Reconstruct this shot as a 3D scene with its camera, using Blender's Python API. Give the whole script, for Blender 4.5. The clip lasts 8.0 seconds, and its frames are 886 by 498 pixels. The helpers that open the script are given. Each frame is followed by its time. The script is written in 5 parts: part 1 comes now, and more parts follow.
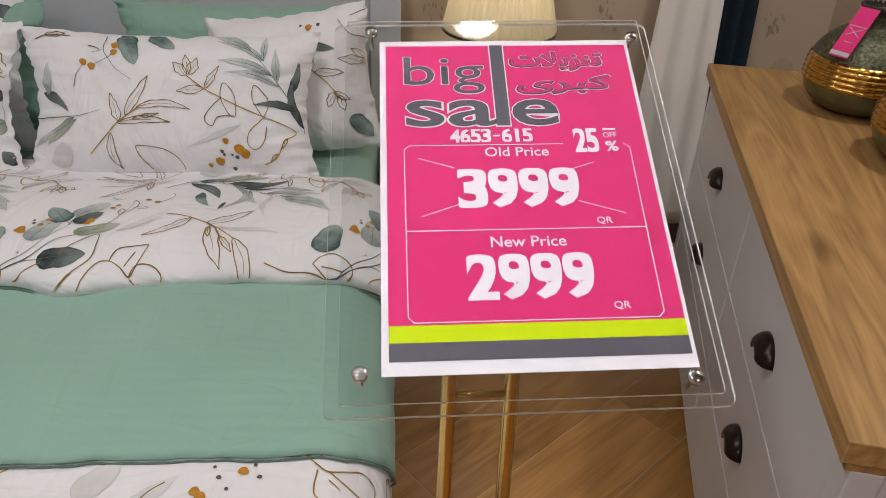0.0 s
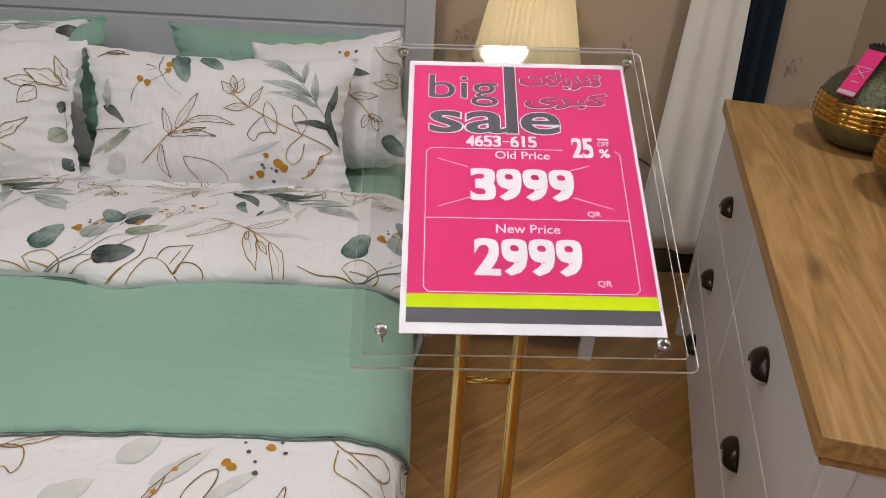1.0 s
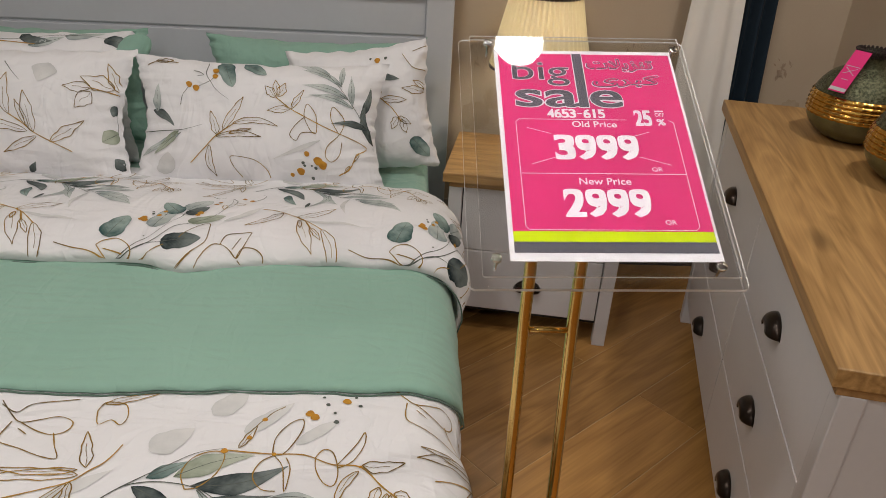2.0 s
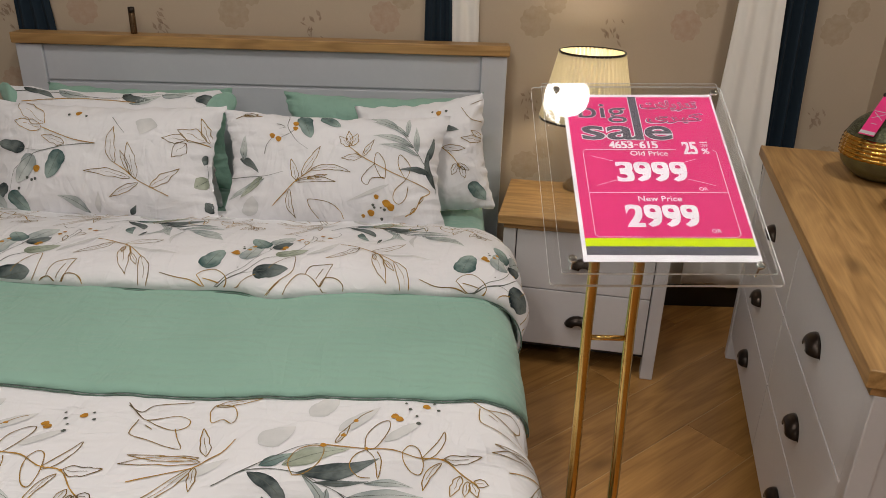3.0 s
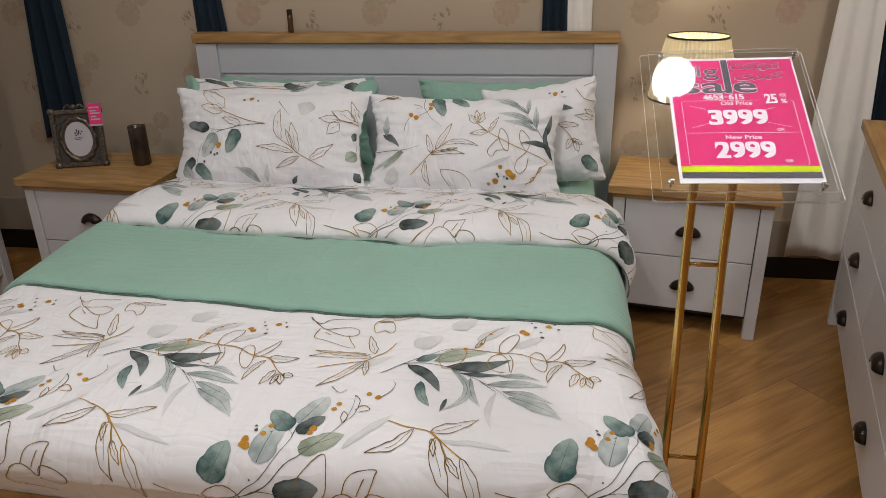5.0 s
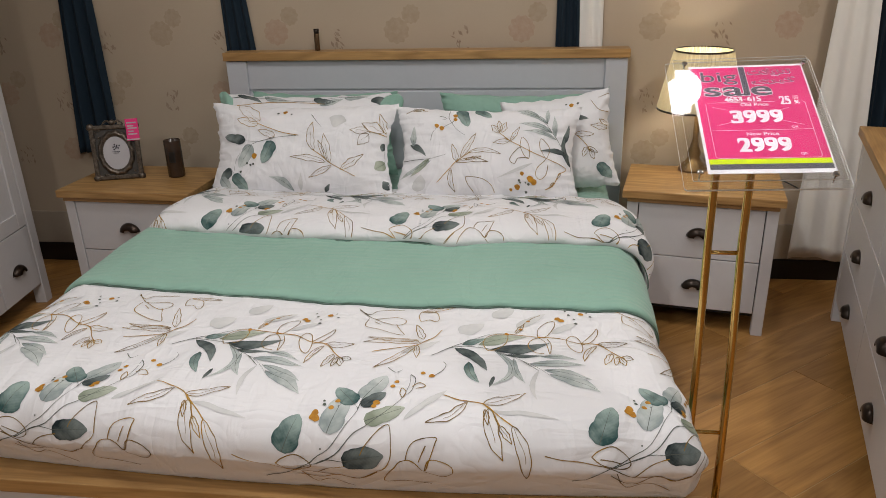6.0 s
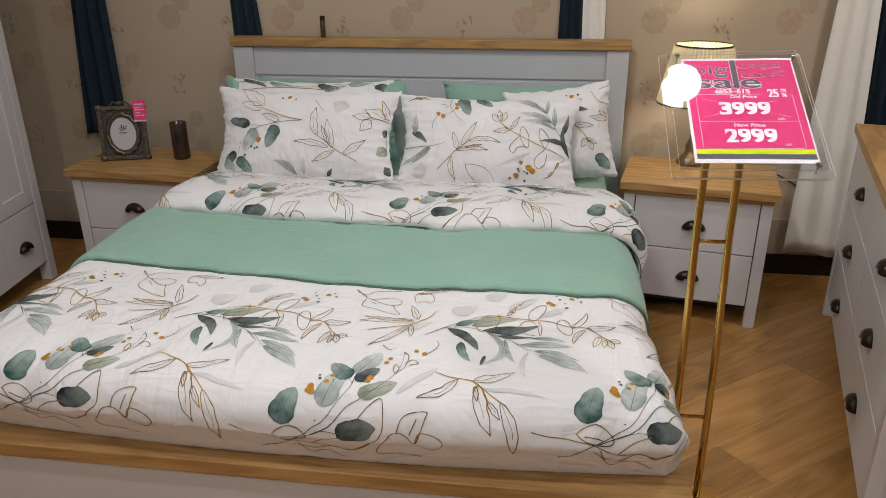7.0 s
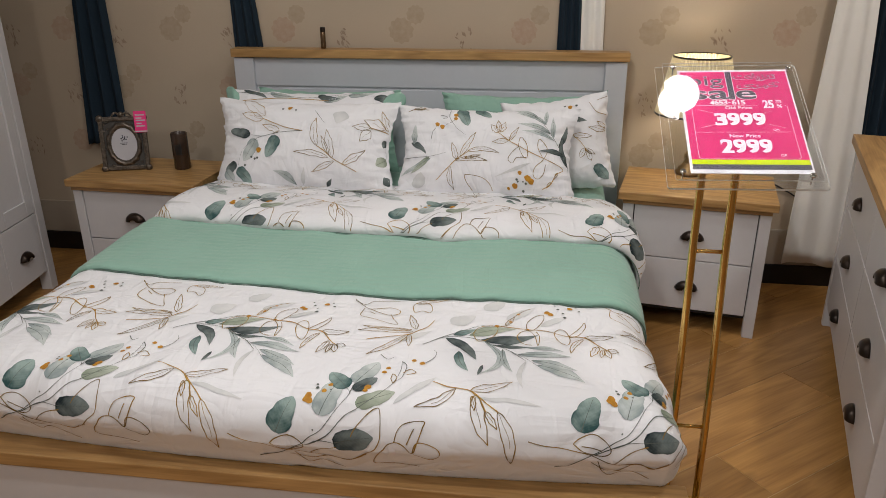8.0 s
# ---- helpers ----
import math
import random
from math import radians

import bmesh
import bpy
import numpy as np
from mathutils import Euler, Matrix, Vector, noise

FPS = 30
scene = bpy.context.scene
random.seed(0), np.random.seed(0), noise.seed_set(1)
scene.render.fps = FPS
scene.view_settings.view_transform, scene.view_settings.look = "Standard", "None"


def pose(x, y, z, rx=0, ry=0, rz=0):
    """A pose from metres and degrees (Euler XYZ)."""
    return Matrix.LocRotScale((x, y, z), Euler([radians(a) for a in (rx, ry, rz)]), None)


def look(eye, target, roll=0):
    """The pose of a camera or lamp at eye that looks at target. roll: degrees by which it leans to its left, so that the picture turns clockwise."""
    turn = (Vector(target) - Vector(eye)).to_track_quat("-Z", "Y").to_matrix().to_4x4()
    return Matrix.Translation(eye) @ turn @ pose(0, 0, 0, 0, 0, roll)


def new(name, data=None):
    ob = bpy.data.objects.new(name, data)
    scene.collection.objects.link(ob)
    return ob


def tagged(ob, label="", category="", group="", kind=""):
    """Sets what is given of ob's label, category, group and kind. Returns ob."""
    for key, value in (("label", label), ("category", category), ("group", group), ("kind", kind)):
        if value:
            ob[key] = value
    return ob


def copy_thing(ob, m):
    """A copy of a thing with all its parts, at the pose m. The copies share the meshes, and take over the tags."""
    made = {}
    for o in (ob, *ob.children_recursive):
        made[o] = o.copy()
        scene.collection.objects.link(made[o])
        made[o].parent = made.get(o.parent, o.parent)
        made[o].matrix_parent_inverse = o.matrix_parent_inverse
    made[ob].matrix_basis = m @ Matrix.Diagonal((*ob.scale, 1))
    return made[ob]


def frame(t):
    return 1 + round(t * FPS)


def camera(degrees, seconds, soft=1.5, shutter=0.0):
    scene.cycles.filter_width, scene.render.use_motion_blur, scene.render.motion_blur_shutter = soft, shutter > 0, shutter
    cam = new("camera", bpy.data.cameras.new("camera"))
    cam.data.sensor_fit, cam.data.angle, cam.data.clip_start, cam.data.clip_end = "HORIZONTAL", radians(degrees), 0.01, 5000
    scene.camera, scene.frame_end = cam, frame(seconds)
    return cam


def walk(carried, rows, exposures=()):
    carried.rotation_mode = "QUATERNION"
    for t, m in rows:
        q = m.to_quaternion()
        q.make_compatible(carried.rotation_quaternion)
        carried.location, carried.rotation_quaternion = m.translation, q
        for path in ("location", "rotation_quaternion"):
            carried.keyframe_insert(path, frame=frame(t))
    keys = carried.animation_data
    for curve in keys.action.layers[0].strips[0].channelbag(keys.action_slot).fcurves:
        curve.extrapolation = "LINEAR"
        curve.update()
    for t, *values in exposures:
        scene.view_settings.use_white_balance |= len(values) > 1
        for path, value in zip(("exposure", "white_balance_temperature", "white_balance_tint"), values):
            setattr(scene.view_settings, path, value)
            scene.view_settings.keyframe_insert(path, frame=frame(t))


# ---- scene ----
cam = camera(61.4, 8.0, soft=0.55)
PATH = [
    (0, (0.885, -2.351, 1.488), (1.029, -0.652, 0.443), 2.5),
    (0.5, (0.894, -2.396, 1.494), (1.045, -0.688, 0.465), 3.3),
    (1, (0.892, -2.471, 1.507), (0.963, -0.726, 0.533), 3.5),
    (1.2, (0.885, -2.499, 1.505), (0.924, -0.757, 0.524), 4.1),
    (2.3, (0.706, -2.709, 1.514), (0.837, -0.923, 0.624), 3.0),
    (2.5, (0.687, -2.749, 1.518), (0.801, -0.946, 0.662), 2.4),
    (3, (0.684, -2.844, 1.528), (0.695, -1.01, 0.731), 1.7),
    (3.5, (0.712, -2.953, 1.531), (0.576, -1.14, 0.697), 1.5),
    (4, (0.724, -3.057, 1.527), (0.544, -1.23, 0.732), 0.3),
    (4.5, (0.71, -3.15, 1.538), (0.445, -1.324, 0.766), -1.8),
    (5, (0.648, -3.211, 1.537), (0.381, -1.395, 0.742), -1.2),
    (5.2, (0.617, -3.238, 1.54), (0.363, -1.423, 0.739), -2.0),
    (6.3, (0.546, -3.437, 1.544), (0.299, -1.593, 0.809), -1.3),
    (6.5, (0.563, -3.443, 1.545), (0.345, -1.598, 0.804), -0.3),
    (7, (0.578, -3.455, 1.541), (0.316, -1.626, 0.774), -0.4),
    (7.5, (0.58, -3.463, 1.544), (0.304, -1.624, 0.807), -0.4),
    (8, (0.587, -3.462, 1.543), (0.321, -1.624, 0.802), -0.4),
]
walk(cam, [(t, look(eye, target, roll)) for t, eye, target, roll in PATH],
     [(0.0, -0.07, 6650, 13), (1.0, -0.05, 6700, 12), (2.5, -0.06, 6950, 11), (4.5, -0.02, 6700, 11), (6.5, 0.15, 6600, 10), (8.0, 0.15, 6600, 10)])

# ---- light ----
world = bpy.data.worlds.new("world")
scene.world = world
world.use_nodes = True
world.node_tree.nodes["Background"].inputs[0].default_value = (0.80, 0.86, 1.0, 1)
world.node_tree.nodes["Background"].inputs[1].default_value = 0.01

CEILING = 2.80
# First one's place is known from its glare; the rest are added for brightness.
LAMPS = [(1.092, -1.066), (-0.75, -1.257), (0.25, -1.50), (0.00, -2.75), (-1.9, -2.2), (2.12, -1.25), (2.1, -4.0), (-0.2, -4.6)]
POWER = [0.5, 3.5, 9.6, 12.8, 0.7, 11.0, 14.0, 24.0]


# ---- materials ----
def material(name, colour, rough=0.5, metal=0.0, other=None, scale=6.0, fine=120.0, amount=0.35, bump=0.0,
             stretch=(1, 1, 1), spec=0.5, sheen=0.0, alongside=0.0):
    """Principled paint with variation at two scales; other is the second colour."""
    m = bpy.data.materials.new(name)
    m.use_nodes = True
    n, l = m.node_tree.nodes, m.node_tree.links
    b = n["Principled BSDF"]
    other = other or tuple(c * 0.82 for c in colour)
    co = n.new("ShaderNodeTexCoord")
    mp = n.new("ShaderNodeMapping")
    mp.inputs["Scale"].default_value = stretch
    l.new(co.outputs["Object"], mp.inputs["Vector"])
    big, small = n.new("ShaderNodeTexNoise"), n.new("ShaderNodeTexNoise")
    for node, s, d in ((big, scale, 4.0), (small, fine, 2.0)):
        node.inputs["Scale"].default_value, node.inputs["Detail"].default_value = s, d
        l.new(mp.outputs[0], node.inputs["Vector"])
    add = n.new("ShaderNodeMath")
    add.operation = "MULTIPLY_ADD"
    l.new(small.outputs["Fac"], add.inputs[0])
    add.inputs[1].default_value = 0.35
    l.new(big.outputs["Fac"], add.inputs[2])
    rng = n.new("ShaderNodeMapRange")
    rng.inputs["From Min"].default_value, rng.inputs["From Max"].default_value = 0.45, 0.95
    rng.inputs["To Max"].default_value = amount * 2
    l.new(add.outputs[0], rng.inputs["Value"])
    mix = n.new("ShaderNodeMix")
    mix.data_type = "RGBA"
    mix.inputs["A"].default_value, mix.inputs["B"].default_value = (*colour, 1), (*other, 1)
    l.new(rng.outputs[0], mix.inputs["Factor"])
    l.new(mix.outputs["Result"], b.inputs["Base Color"])
    b.inputs["Roughness"].default_value, b.inputs["Metallic"].default_value = rough, metal
    b.inputs["Specular IOR Level"].default_value = spec
    b.inputs["Sheen Weight"].default_value = sheen
    if bump:
        bp = n.new("ShaderNodeBump")
        bp.inputs["Strength"].default_value, bp.inputs["Distance"].default_value = bump, 0.002
        l.new(add.outputs[0], bp.inputs["Height"])
        l.new(bp.outputs[0], b.inputs["Normal"])
    return m


def wood(name, light, dark, along, rough=0.42, scale=1.0, knots=True, per_piece=False):
    """Board wood with grain along one axis ('x', 'y' or 'z'), long cathedral figure, pores and a few knots."""
    m = bpy.data.materials.new(name)
    m.use_nodes = True
    n, l = m.node_tree.nodes, m.node_tree.links
    b = n["Principled BSDF"]
    co = n.new("ShaderNodeTexCoord")
    src = co.outputs["Object"]
    if per_piece:
        info = n.new("ShaderNodeObjectInfo")
        off = n.new("ShaderNodeVectorMath")
        off.operation = "MULTIPLY_ADD"
        l.new(info.outputs["Random"], off.inputs[0])
        off.inputs[1].default_value = (31, 17, 11)
        l.new(src, off.inputs[2])
        src = off.outputs[0]
    stretch = [7.0 * scale] * 3
    stretch["xyz".index(along)] = 0.8 * scale
    mp = n.new("ShaderNodeMapping")
    mp.inputs["Scale"].default_value = stretch
    l.new(src, mp.inputs["Vector"])
    warp = n.new("ShaderNodeTexNoise")
    warp.inputs["Scale"].default_value, warp.inputs["Detail"].default_value = 1.0, 3.0
    warp.inputs["Distortion"].default_value = 0.6
    l.new(mp.outputs[0], warp.inputs["Vector"])
    rings = n.new("ShaderNodeMath")
    rings.operation = "MULTIPLY"
    l.new(warp.outputs["Fac"], rings.inputs[0])
    rings.inputs[1].default_value = 9.0
    frac = n.new("ShaderNodeMath")
    frac.operation = "PINGPONG"
    l.new(rings.outputs[0], frac.inputs[0])
    frac.inputs[1].default_value = 0.5
    mp2 = n.new("ShaderNodeMapping")
    s2 = [160.0] * 3
    s2["xyz".index(along)] = 6.0
    mp2.inputs["Scale"].default_value = s2
    l.new(src, mp2.inputs["Vector"])
    pores = n.new("ShaderNodeTexNoise")
    pores.inputs["Scale"].default_value, pores.inputs["Detail"].default_value = 1.0, 2.0
    l.new(mp2.outputs[0], pores.inputs["Vector"])
    add = n.new("ShaderNodeMath")
    add.operation = "MULTIPLY_ADD"
    l.new(pores.outputs["Fac"], add.inputs[0])
    add.inputs[1].default_value = 0.75
    l.new(frac.outputs[0], add.inputs[2])
    ramp = n.new("ShaderNodeValToRGB")
    ramp.color_ramp.elements[0].position, ramp.color_ramp.elements[1].position = 0.22, 0.95
    ramp.color_ramp.elements[0].color, ramp.color_ramp.elements[1].color = (*dark, 1), (*light, 1)
    l.new(add.outputs[0], ramp.inputs[0])
    colour = ramp.outputs[0]
    if knots:
        mp3 = n.new("ShaderNodeMapping")
        s3 = [5.0] * 3
        s3["xyz".index(along)] = 2.2
        mp3.inputs["Scale"].default_value = s3
        l.new(src, mp3.inputs["Vector"])
        vor = n.new("ShaderNodeTexVoronoi")
        vor.inputs["Scale"].default_value = 1.0
        l.new(mp3.outputs[0], vor.inputs["Vector"])
        kr = n.new("ShaderNodeMapRange")
        kr.inputs["From Min"].default_value, kr.inputs["From Max"].default_value = 0.03, 0.16
        kr.inputs["To Min"].default_value, kr.inputs["To Max"].default_value = 0.75, 0.0
        l.new(vor.outputs["Distance"], kr.inputs["Value"])
        mk = n.new("ShaderNodeMix")
        mk.data_type = "RGBA"
        l.new(kr.outputs[0], mk.inputs["Factor"])
        l.new(colour, mk.inputs["A"])
        mk.inputs["B"].default_value = (*[c * 0.45 for c in dark], 1)
        colour = mk.outputs["Result"]
    if per_piece:
        hue = n.new("ShaderNodeHueSaturation")
        vr = n.new("ShaderNodeMapRange")
        vr.inputs["To Min"].default_value, vr.inputs["To Max"].default_value = 0.78, 1.15
        l.new(info.outputs["Random"], vr.inputs["Value"])
        l.new(vr.outputs[0], hue.inputs["Value"])
        l.new(colour, hue.inputs["Color"])
        colour = hue.outputs[0]
    l.new(colour, b.inputs["Base Color"])
    b.inputs["Roughness"].default_value = rough
    bp = n.new("ShaderNodeBump")
    bp.inputs["Strength"].default_value, bp.inputs["Distance"].default_value = 0.12, 0.001
    l.new(add.outputs[0], bp.inputs["Height"])
    l.new(bp.outputs[0], b.inputs["Normal"])
    return m


def fabric(name, colour, other, weave=900.0, ribs=0.0, rough=0.85, amount=0.3, sheen=0.2, creases=0.0):
    """Woven cloth; ribs: spacing in metres of the fine crosswise lines, 0 for none; creases: depth of soft creasing in metres."""
    m = material(name, colour, rough, 0, other, scale=5.0, fine=weave, amount=amount, bump=0.25, sheen=sheen)
    if creases:
        n, l = m.node_tree.nodes, m.node_tree.links
        b = n["Principled BSDF"]
        for i, (sx, sy, sz, turn) in enumerate(((9, 3.2, 5, 0.35), (4, 11, 6, -0.3))):
            mp = n.new("ShaderNodeMapping")
            mp.inputs["Scale"].default_value = (sx, sy, sz)
            mp.inputs["Rotation"].default_value = (0, 0, turn)
            l.new(n["Texture Coordinate"].outputs["Object"], mp.inputs["Vector"])
            nz = n.new("ShaderNodeTexNoise")
            nz.inputs["Scale"].default_value, nz.inputs["Detail"].default_value, nz.inputs["Distortion"].default_value = 1.0, 2.5, 0.9
            l.new(mp.outputs[0], nz.inputs["Vector"])
            fold = n.new("ShaderNodeMath")
            fold.operation = "PINGPONG"
            fold.inputs[1].default_value = 0.12
            l.new(nz.outputs["Fac"], fold.inputs[0])
            bp = n.new("ShaderNodeBump")
            bp.inputs["Strength"].default_value, bp.inputs["Distance"].default_value = 0.55, creases * 8
            l.new(fold.outputs[0], bp.inputs["Height"])
            l.new(b.inputs["Normal"].links[0].from_socket, bp.inputs["Normal"])
            l.new(bp.outputs[0], b.inputs["Normal"])
    if ribs:
        n, l = m.node_tree.nodes, m.node_tree.links
        b = n["Principled BSDF"]
        co = n["Texture Coordinate"]
        wv = n.new("ShaderNodeTexWave")
        wv.bands_direction = "Y"
        wv.inputs["Scale"].default_value = 0.314 / ribs
        wv.inputs["Distortion"].default_value = 1.2
        wv.inputs["Detail Scale"].default_value = 2.0
        l.new(co.outputs["Object"], wv.inputs["Vector"])
        bp = n.new("ShaderNodeBump")
        bp.inputs["Strength"].default_value, bp.inputs["Distance"].default_value = 0.25, 0.003
        l.new(wv.outputs["Fac"], bp.inputs["Height"])
        old = b.inputs["Normal"].links[0].from_socket
        l.new(old, bp.inputs["Normal"])
        l.new(bp.outputs[0], b.inputs["Normal"])
    return m


def wash(name, pale, deep):
    """Watercolour leaf print: deep at the stalk, pale at the tip, cloudy; it reads the mesh's own coordinates."""
    m = bpy.data.materials.new(name)
    m.use_nodes = True
    n, l = m.node_tree.nodes, m.node_tree.links
    b = n["Principled BSDF"]
    uv = n.new("ShaderNodeUVMap")
    uv.uv_map = "leaf"
    sep = n.new("ShaderNodeSeparateXYZ")
    l.new(uv.outputs[0], sep.inputs[0])
    co = n.new("ShaderNodeTexCoord")
    nz = n.new("ShaderNodeTexNoise")
    nz.inputs["Scale"].default_value, nz.inputs["Detail"].default_value = 34.0, 7.0
    l.new(co.outputs["Object"], nz.inputs["Vector"])
    add = n.new("ShaderNodeMath")
    add.operation = "MULTIPLY_ADD"
    l.new(nz.outputs["Fac"], add.inputs[0])
    add.inputs[1].default_value = 1.7
    l.new(sep.outputs["X"], add.inputs[2])
    rng = n.new("ShaderNodeMapRange")
    rng.inputs["From Min"].default_value, rng.inputs["From Max"].default_value = 0.75, 1.75
    # across the leaf: 0 at the midrib, 1 at the rim; fine side veins slant towards the tip
    across = n.new("ShaderNodeMath")
    across.operation = "MULTIPLY_ADD"
    l.new(sep.outputs["Y"], across.inputs[0])
    across.inputs[1].default_value, across.inputs[2].default_value = 2.0, -1.0
    rim = n.new("ShaderNodeMath")
    rim.operation = "ABSOLUTE"
    l.new(across.outputs[0], rim.inputs[0])
    slant = n.new("ShaderNodeMath")
    slant.operation = "MULTIPLY_ADD"
    l.new(rim.outputs[0], slant.inputs[0])
    slant.inputs[1].default_value = -0.28
    l.new(sep.outputs["X"], slant.inputs[2])
    vein = n.new("ShaderNodeMath")
    vein.operation = "PINGPONG"
    vein.inputs[1].default_value = 0.045
    l.new(slant.outputs[0], vein.inputs[0])
    edge = n.new("ShaderNodeMath")
    edge.operation = "POWER"
    edge.inputs[1].default_value = 5.0
    l.new(rim.outputs[0], edge.inputs[0])
    darker = n.new("ShaderNodeMath")
    darker.operation = "MULTIPLY_ADD"
    l.new(edge.outputs[0], darker.inputs[0])
    darker.inputs[1].default_value = -0.38
    l.new(add.outputs[0], darker.inputs[2])
    veined = n.new("ShaderNodeMath")
    veined.operation = "MULTIPLY_ADD"
    l.new(vein.outputs[0], veined.inputs[0])
    veined.inputs[1].default_value = 1.4
    l.new(darker.outputs[0], veined.inputs[2])
    l.new(veined.outputs[0], rng.inputs["Value"])
    mix = n.new("ShaderNodeMix")
    mix.data_type = "RGBA"
    mix.inputs["A"].default_value, mix.inputs["B"].default_value = (*deep, 1), (*pale, 1)
    l.new(rng.outputs[0], mix.inputs["Factor"])
    l.new(mix.outputs["Result"], b.inputs["Base Color"])
    b.inputs["Roughness"].default_value = 0.85
    b.inputs["Specular IOR Level"].default_value = 0.2
    return m


def glass(name, rough=0.0, ior=1.49):
    m = bpy.data.materials.new(name)
    m.use_nodes = True
    b = m.node_tree.nodes["Principled BSDF"]
    b.inputs["Transmission Weight"].default_value, b.inputs["IOR"].default_value = 1.0, ior
    b.inputs["Roughness"].default_value = rough
    b.inputs["Base Color"].default_value = (0.97, 0.98, 0.98, 1)
    return m


def glowing(name, colour, strength):
    m = bpy.data.materials.new(name)
    m.use_nodes = True
    b = m.node_tree.nodes["Principled BSDF"]
    b.inputs["Base Color"].default_value = (*colour, 1)
    b.inputs["Emission Color"].default_value, b.inputs["Emission Strength"].default_value = (*colour, 1), strength
    return m


WHITE = material("white_lacquer", (0.62, 0.61, 0.63), 0.38, other=(0.56, 0.55, 0.57), scale=3, fine=60, amount=0.3, bump=0.03)
GREYWHITE = material("headboard_lacquer", (0.56, 0.58, 0.63), 0.45, other=(0.50, 0.52, 0.57), scale=3, fine=60, amount=0.3, bump=0.03)
OAK_X = wood("oak_x", (0.50, 0.295, 0.115), (0.285, 0.152, 0.052), "x")
OAK_EDGE = wood("oak_edge", (0.40, 0.23, 0.095), (0.27, 0.145, 0.055), "x", knots=False)
BLACK_METAL = material("dark_bronze", (0.018, 0.014, 0.012), 0.28, 0.7, (0.05, 0.03, 0.02), amount=0.4)
# Near-black colour that paints the shade into gaps between drawers and doors.
SHADOW_GAP = material("painted_gap_shade", (0.03, 0.028, 0.03), 0.9)
WALLPAPER = material("wallpaper", (0.50, 0.41, 0.31), 0.75, other=(0.44, 0.355, 0.265), scale=2.5, fine=260, amount=0.35, bump=0.15)
ROSETTE = material("rosette_print", (0.40, 0.31, 0.215), 0.8, other=(0.46, 0.37, 0.275), scale=40, fine=150, amount=0.5)
ROSETTE_WARM = material("rosette_print_warm", (0.425, 0.30, 0.215), 0.8, other=(0.48, 0.375, 0.285), scale=40, fine=150, amount=0.5)
SKETCH = material("sketch_print", (0.27, 0.19, 0.135), 0.8, other=(0.42, 0.33, 0.25), scale=30, fine=150, amount=0.5)
SKIRTING = material("black_skirting", (0.012, 0.011, 0.012), 0.35)
NAVY = fabric("navy_curtain", (0.006, 0.020, 0.036), (0.004, 0.013, 0.024), rough=0.95, sheen=0.0)
VOILE = fabric("white_voile", (0.84, 0.82, 0.79), (0.78, 0.76, 0.72), rough=0.9)
GREEN = fabric("sage_green_cotton", (0.275, 0.47, 0.385), (0.235, 0.415, 0.335), ribs=0.028, creases=0.002)
GREEN_PLAIN = fabric("sage_green_plain", (0.265, 0.45, 0.37), (0.225, 0.395, 0.32), creases=0.003)
COTTON = fabric("white_cotton", (0.80, 0.80, 0.825), (0.75, 0.75, 0.785), amount=0.2, creases=0.003)
LEAF_TEAL = wash("leaf_teal", (0.31, 0.40, 0.375), (0.032, 0.082, 0.082))
LEAF_DARK = wash("leaf_dark", (0.19, 0.225, 0.22), (0.015, 0.026, 0.030))
LEAF_GREY = wash("leaf_grey", (0.58, 0.62, 0.61), (0.27, 0.32, 0.32))
LEAF_OLIVE = wash("leaf_olive", (0.46, 0.50, 0.42), (0.24, 0.28, 0.21))
LEAF_FAINT = wash("leaf_faint", (0.70, 0.70, 0.70), (0.56, 0.57, 0.575))
GOLD_PRINT = material("gold_print", (0.52, 0.28, 0.03), 0.7, other=(0.22, 0.13, 0.04), scale=30, fine=400, amount=0.45)
OUTLINE = material("outline_print", (0.075, 0.05, 0.02), 0.75, other=(0.50, 0.28, 0.03), scale=9, fine=300, amount=0.45)
OCHRE_PRINT = material("ochre_print", (0.56, 0.27, 0.02), 0.75, other=(0.36, 0.15, 0.01), scale=60, fine=300, amount=0.5)
INK = material("ink_stem", (0.07, 0.085, 0.075), 0.8, other=(0.14, 0.15, 0.13), scale=40)
BRASS = material("brushed_brass", (0.74, 0.49, 0.17), 0.17, 1.0, (0.60, 0.37, 0.11), scale=20, amount=0.4)
ACRYLIC = glass("clear_acrylic")
# Front sheet's grey tint stands in for dimmer light on the price sheet.
ACRYLIC_FRONT = glass("dimming_acrylic")
ACRYLIC_FRONT.node_tree.nodes["Principled BSDF"].inputs["Base Color"].default_value = (0.925, 0.93, 0.935, 1)
ACRYLIC_EDGE = glass("polished_acrylic_edge", 0.35)
ACRYLIC_EDGE.node_tree.nodes["Principled BSDF"].inputs["Transmission Weight"].default_value = 0.45
CHROME = material("chrome", (0.75, 0.75, 0.76), 0.12, 1.0)
PAPER = material("paper", (0.50, 0.49, 0.52), 0.55, amount=0.05)
PINK = material("pink_ink", (0.42, 0.018, 0.108), 0.5, other=(0.40, 0.016, 0.10), amount=0.2)
LIME = material("lime_ink", (0.34, 0.45, 0.0), 0.5, amount=0.1)
SLATE = material("slate_ink", (0.062, 0.06, 0.075), 0.5, amount=0.1)
WHITE_INK = material("white_ink", (0.50, 0.49, 0.52), 0.55, amount=0.03)
# Grey of the unseen room shell, set by how much light it should bounce.
CEIL = material("unseen_room_grey", (0.40, 0.39, 0.38), 0.9)
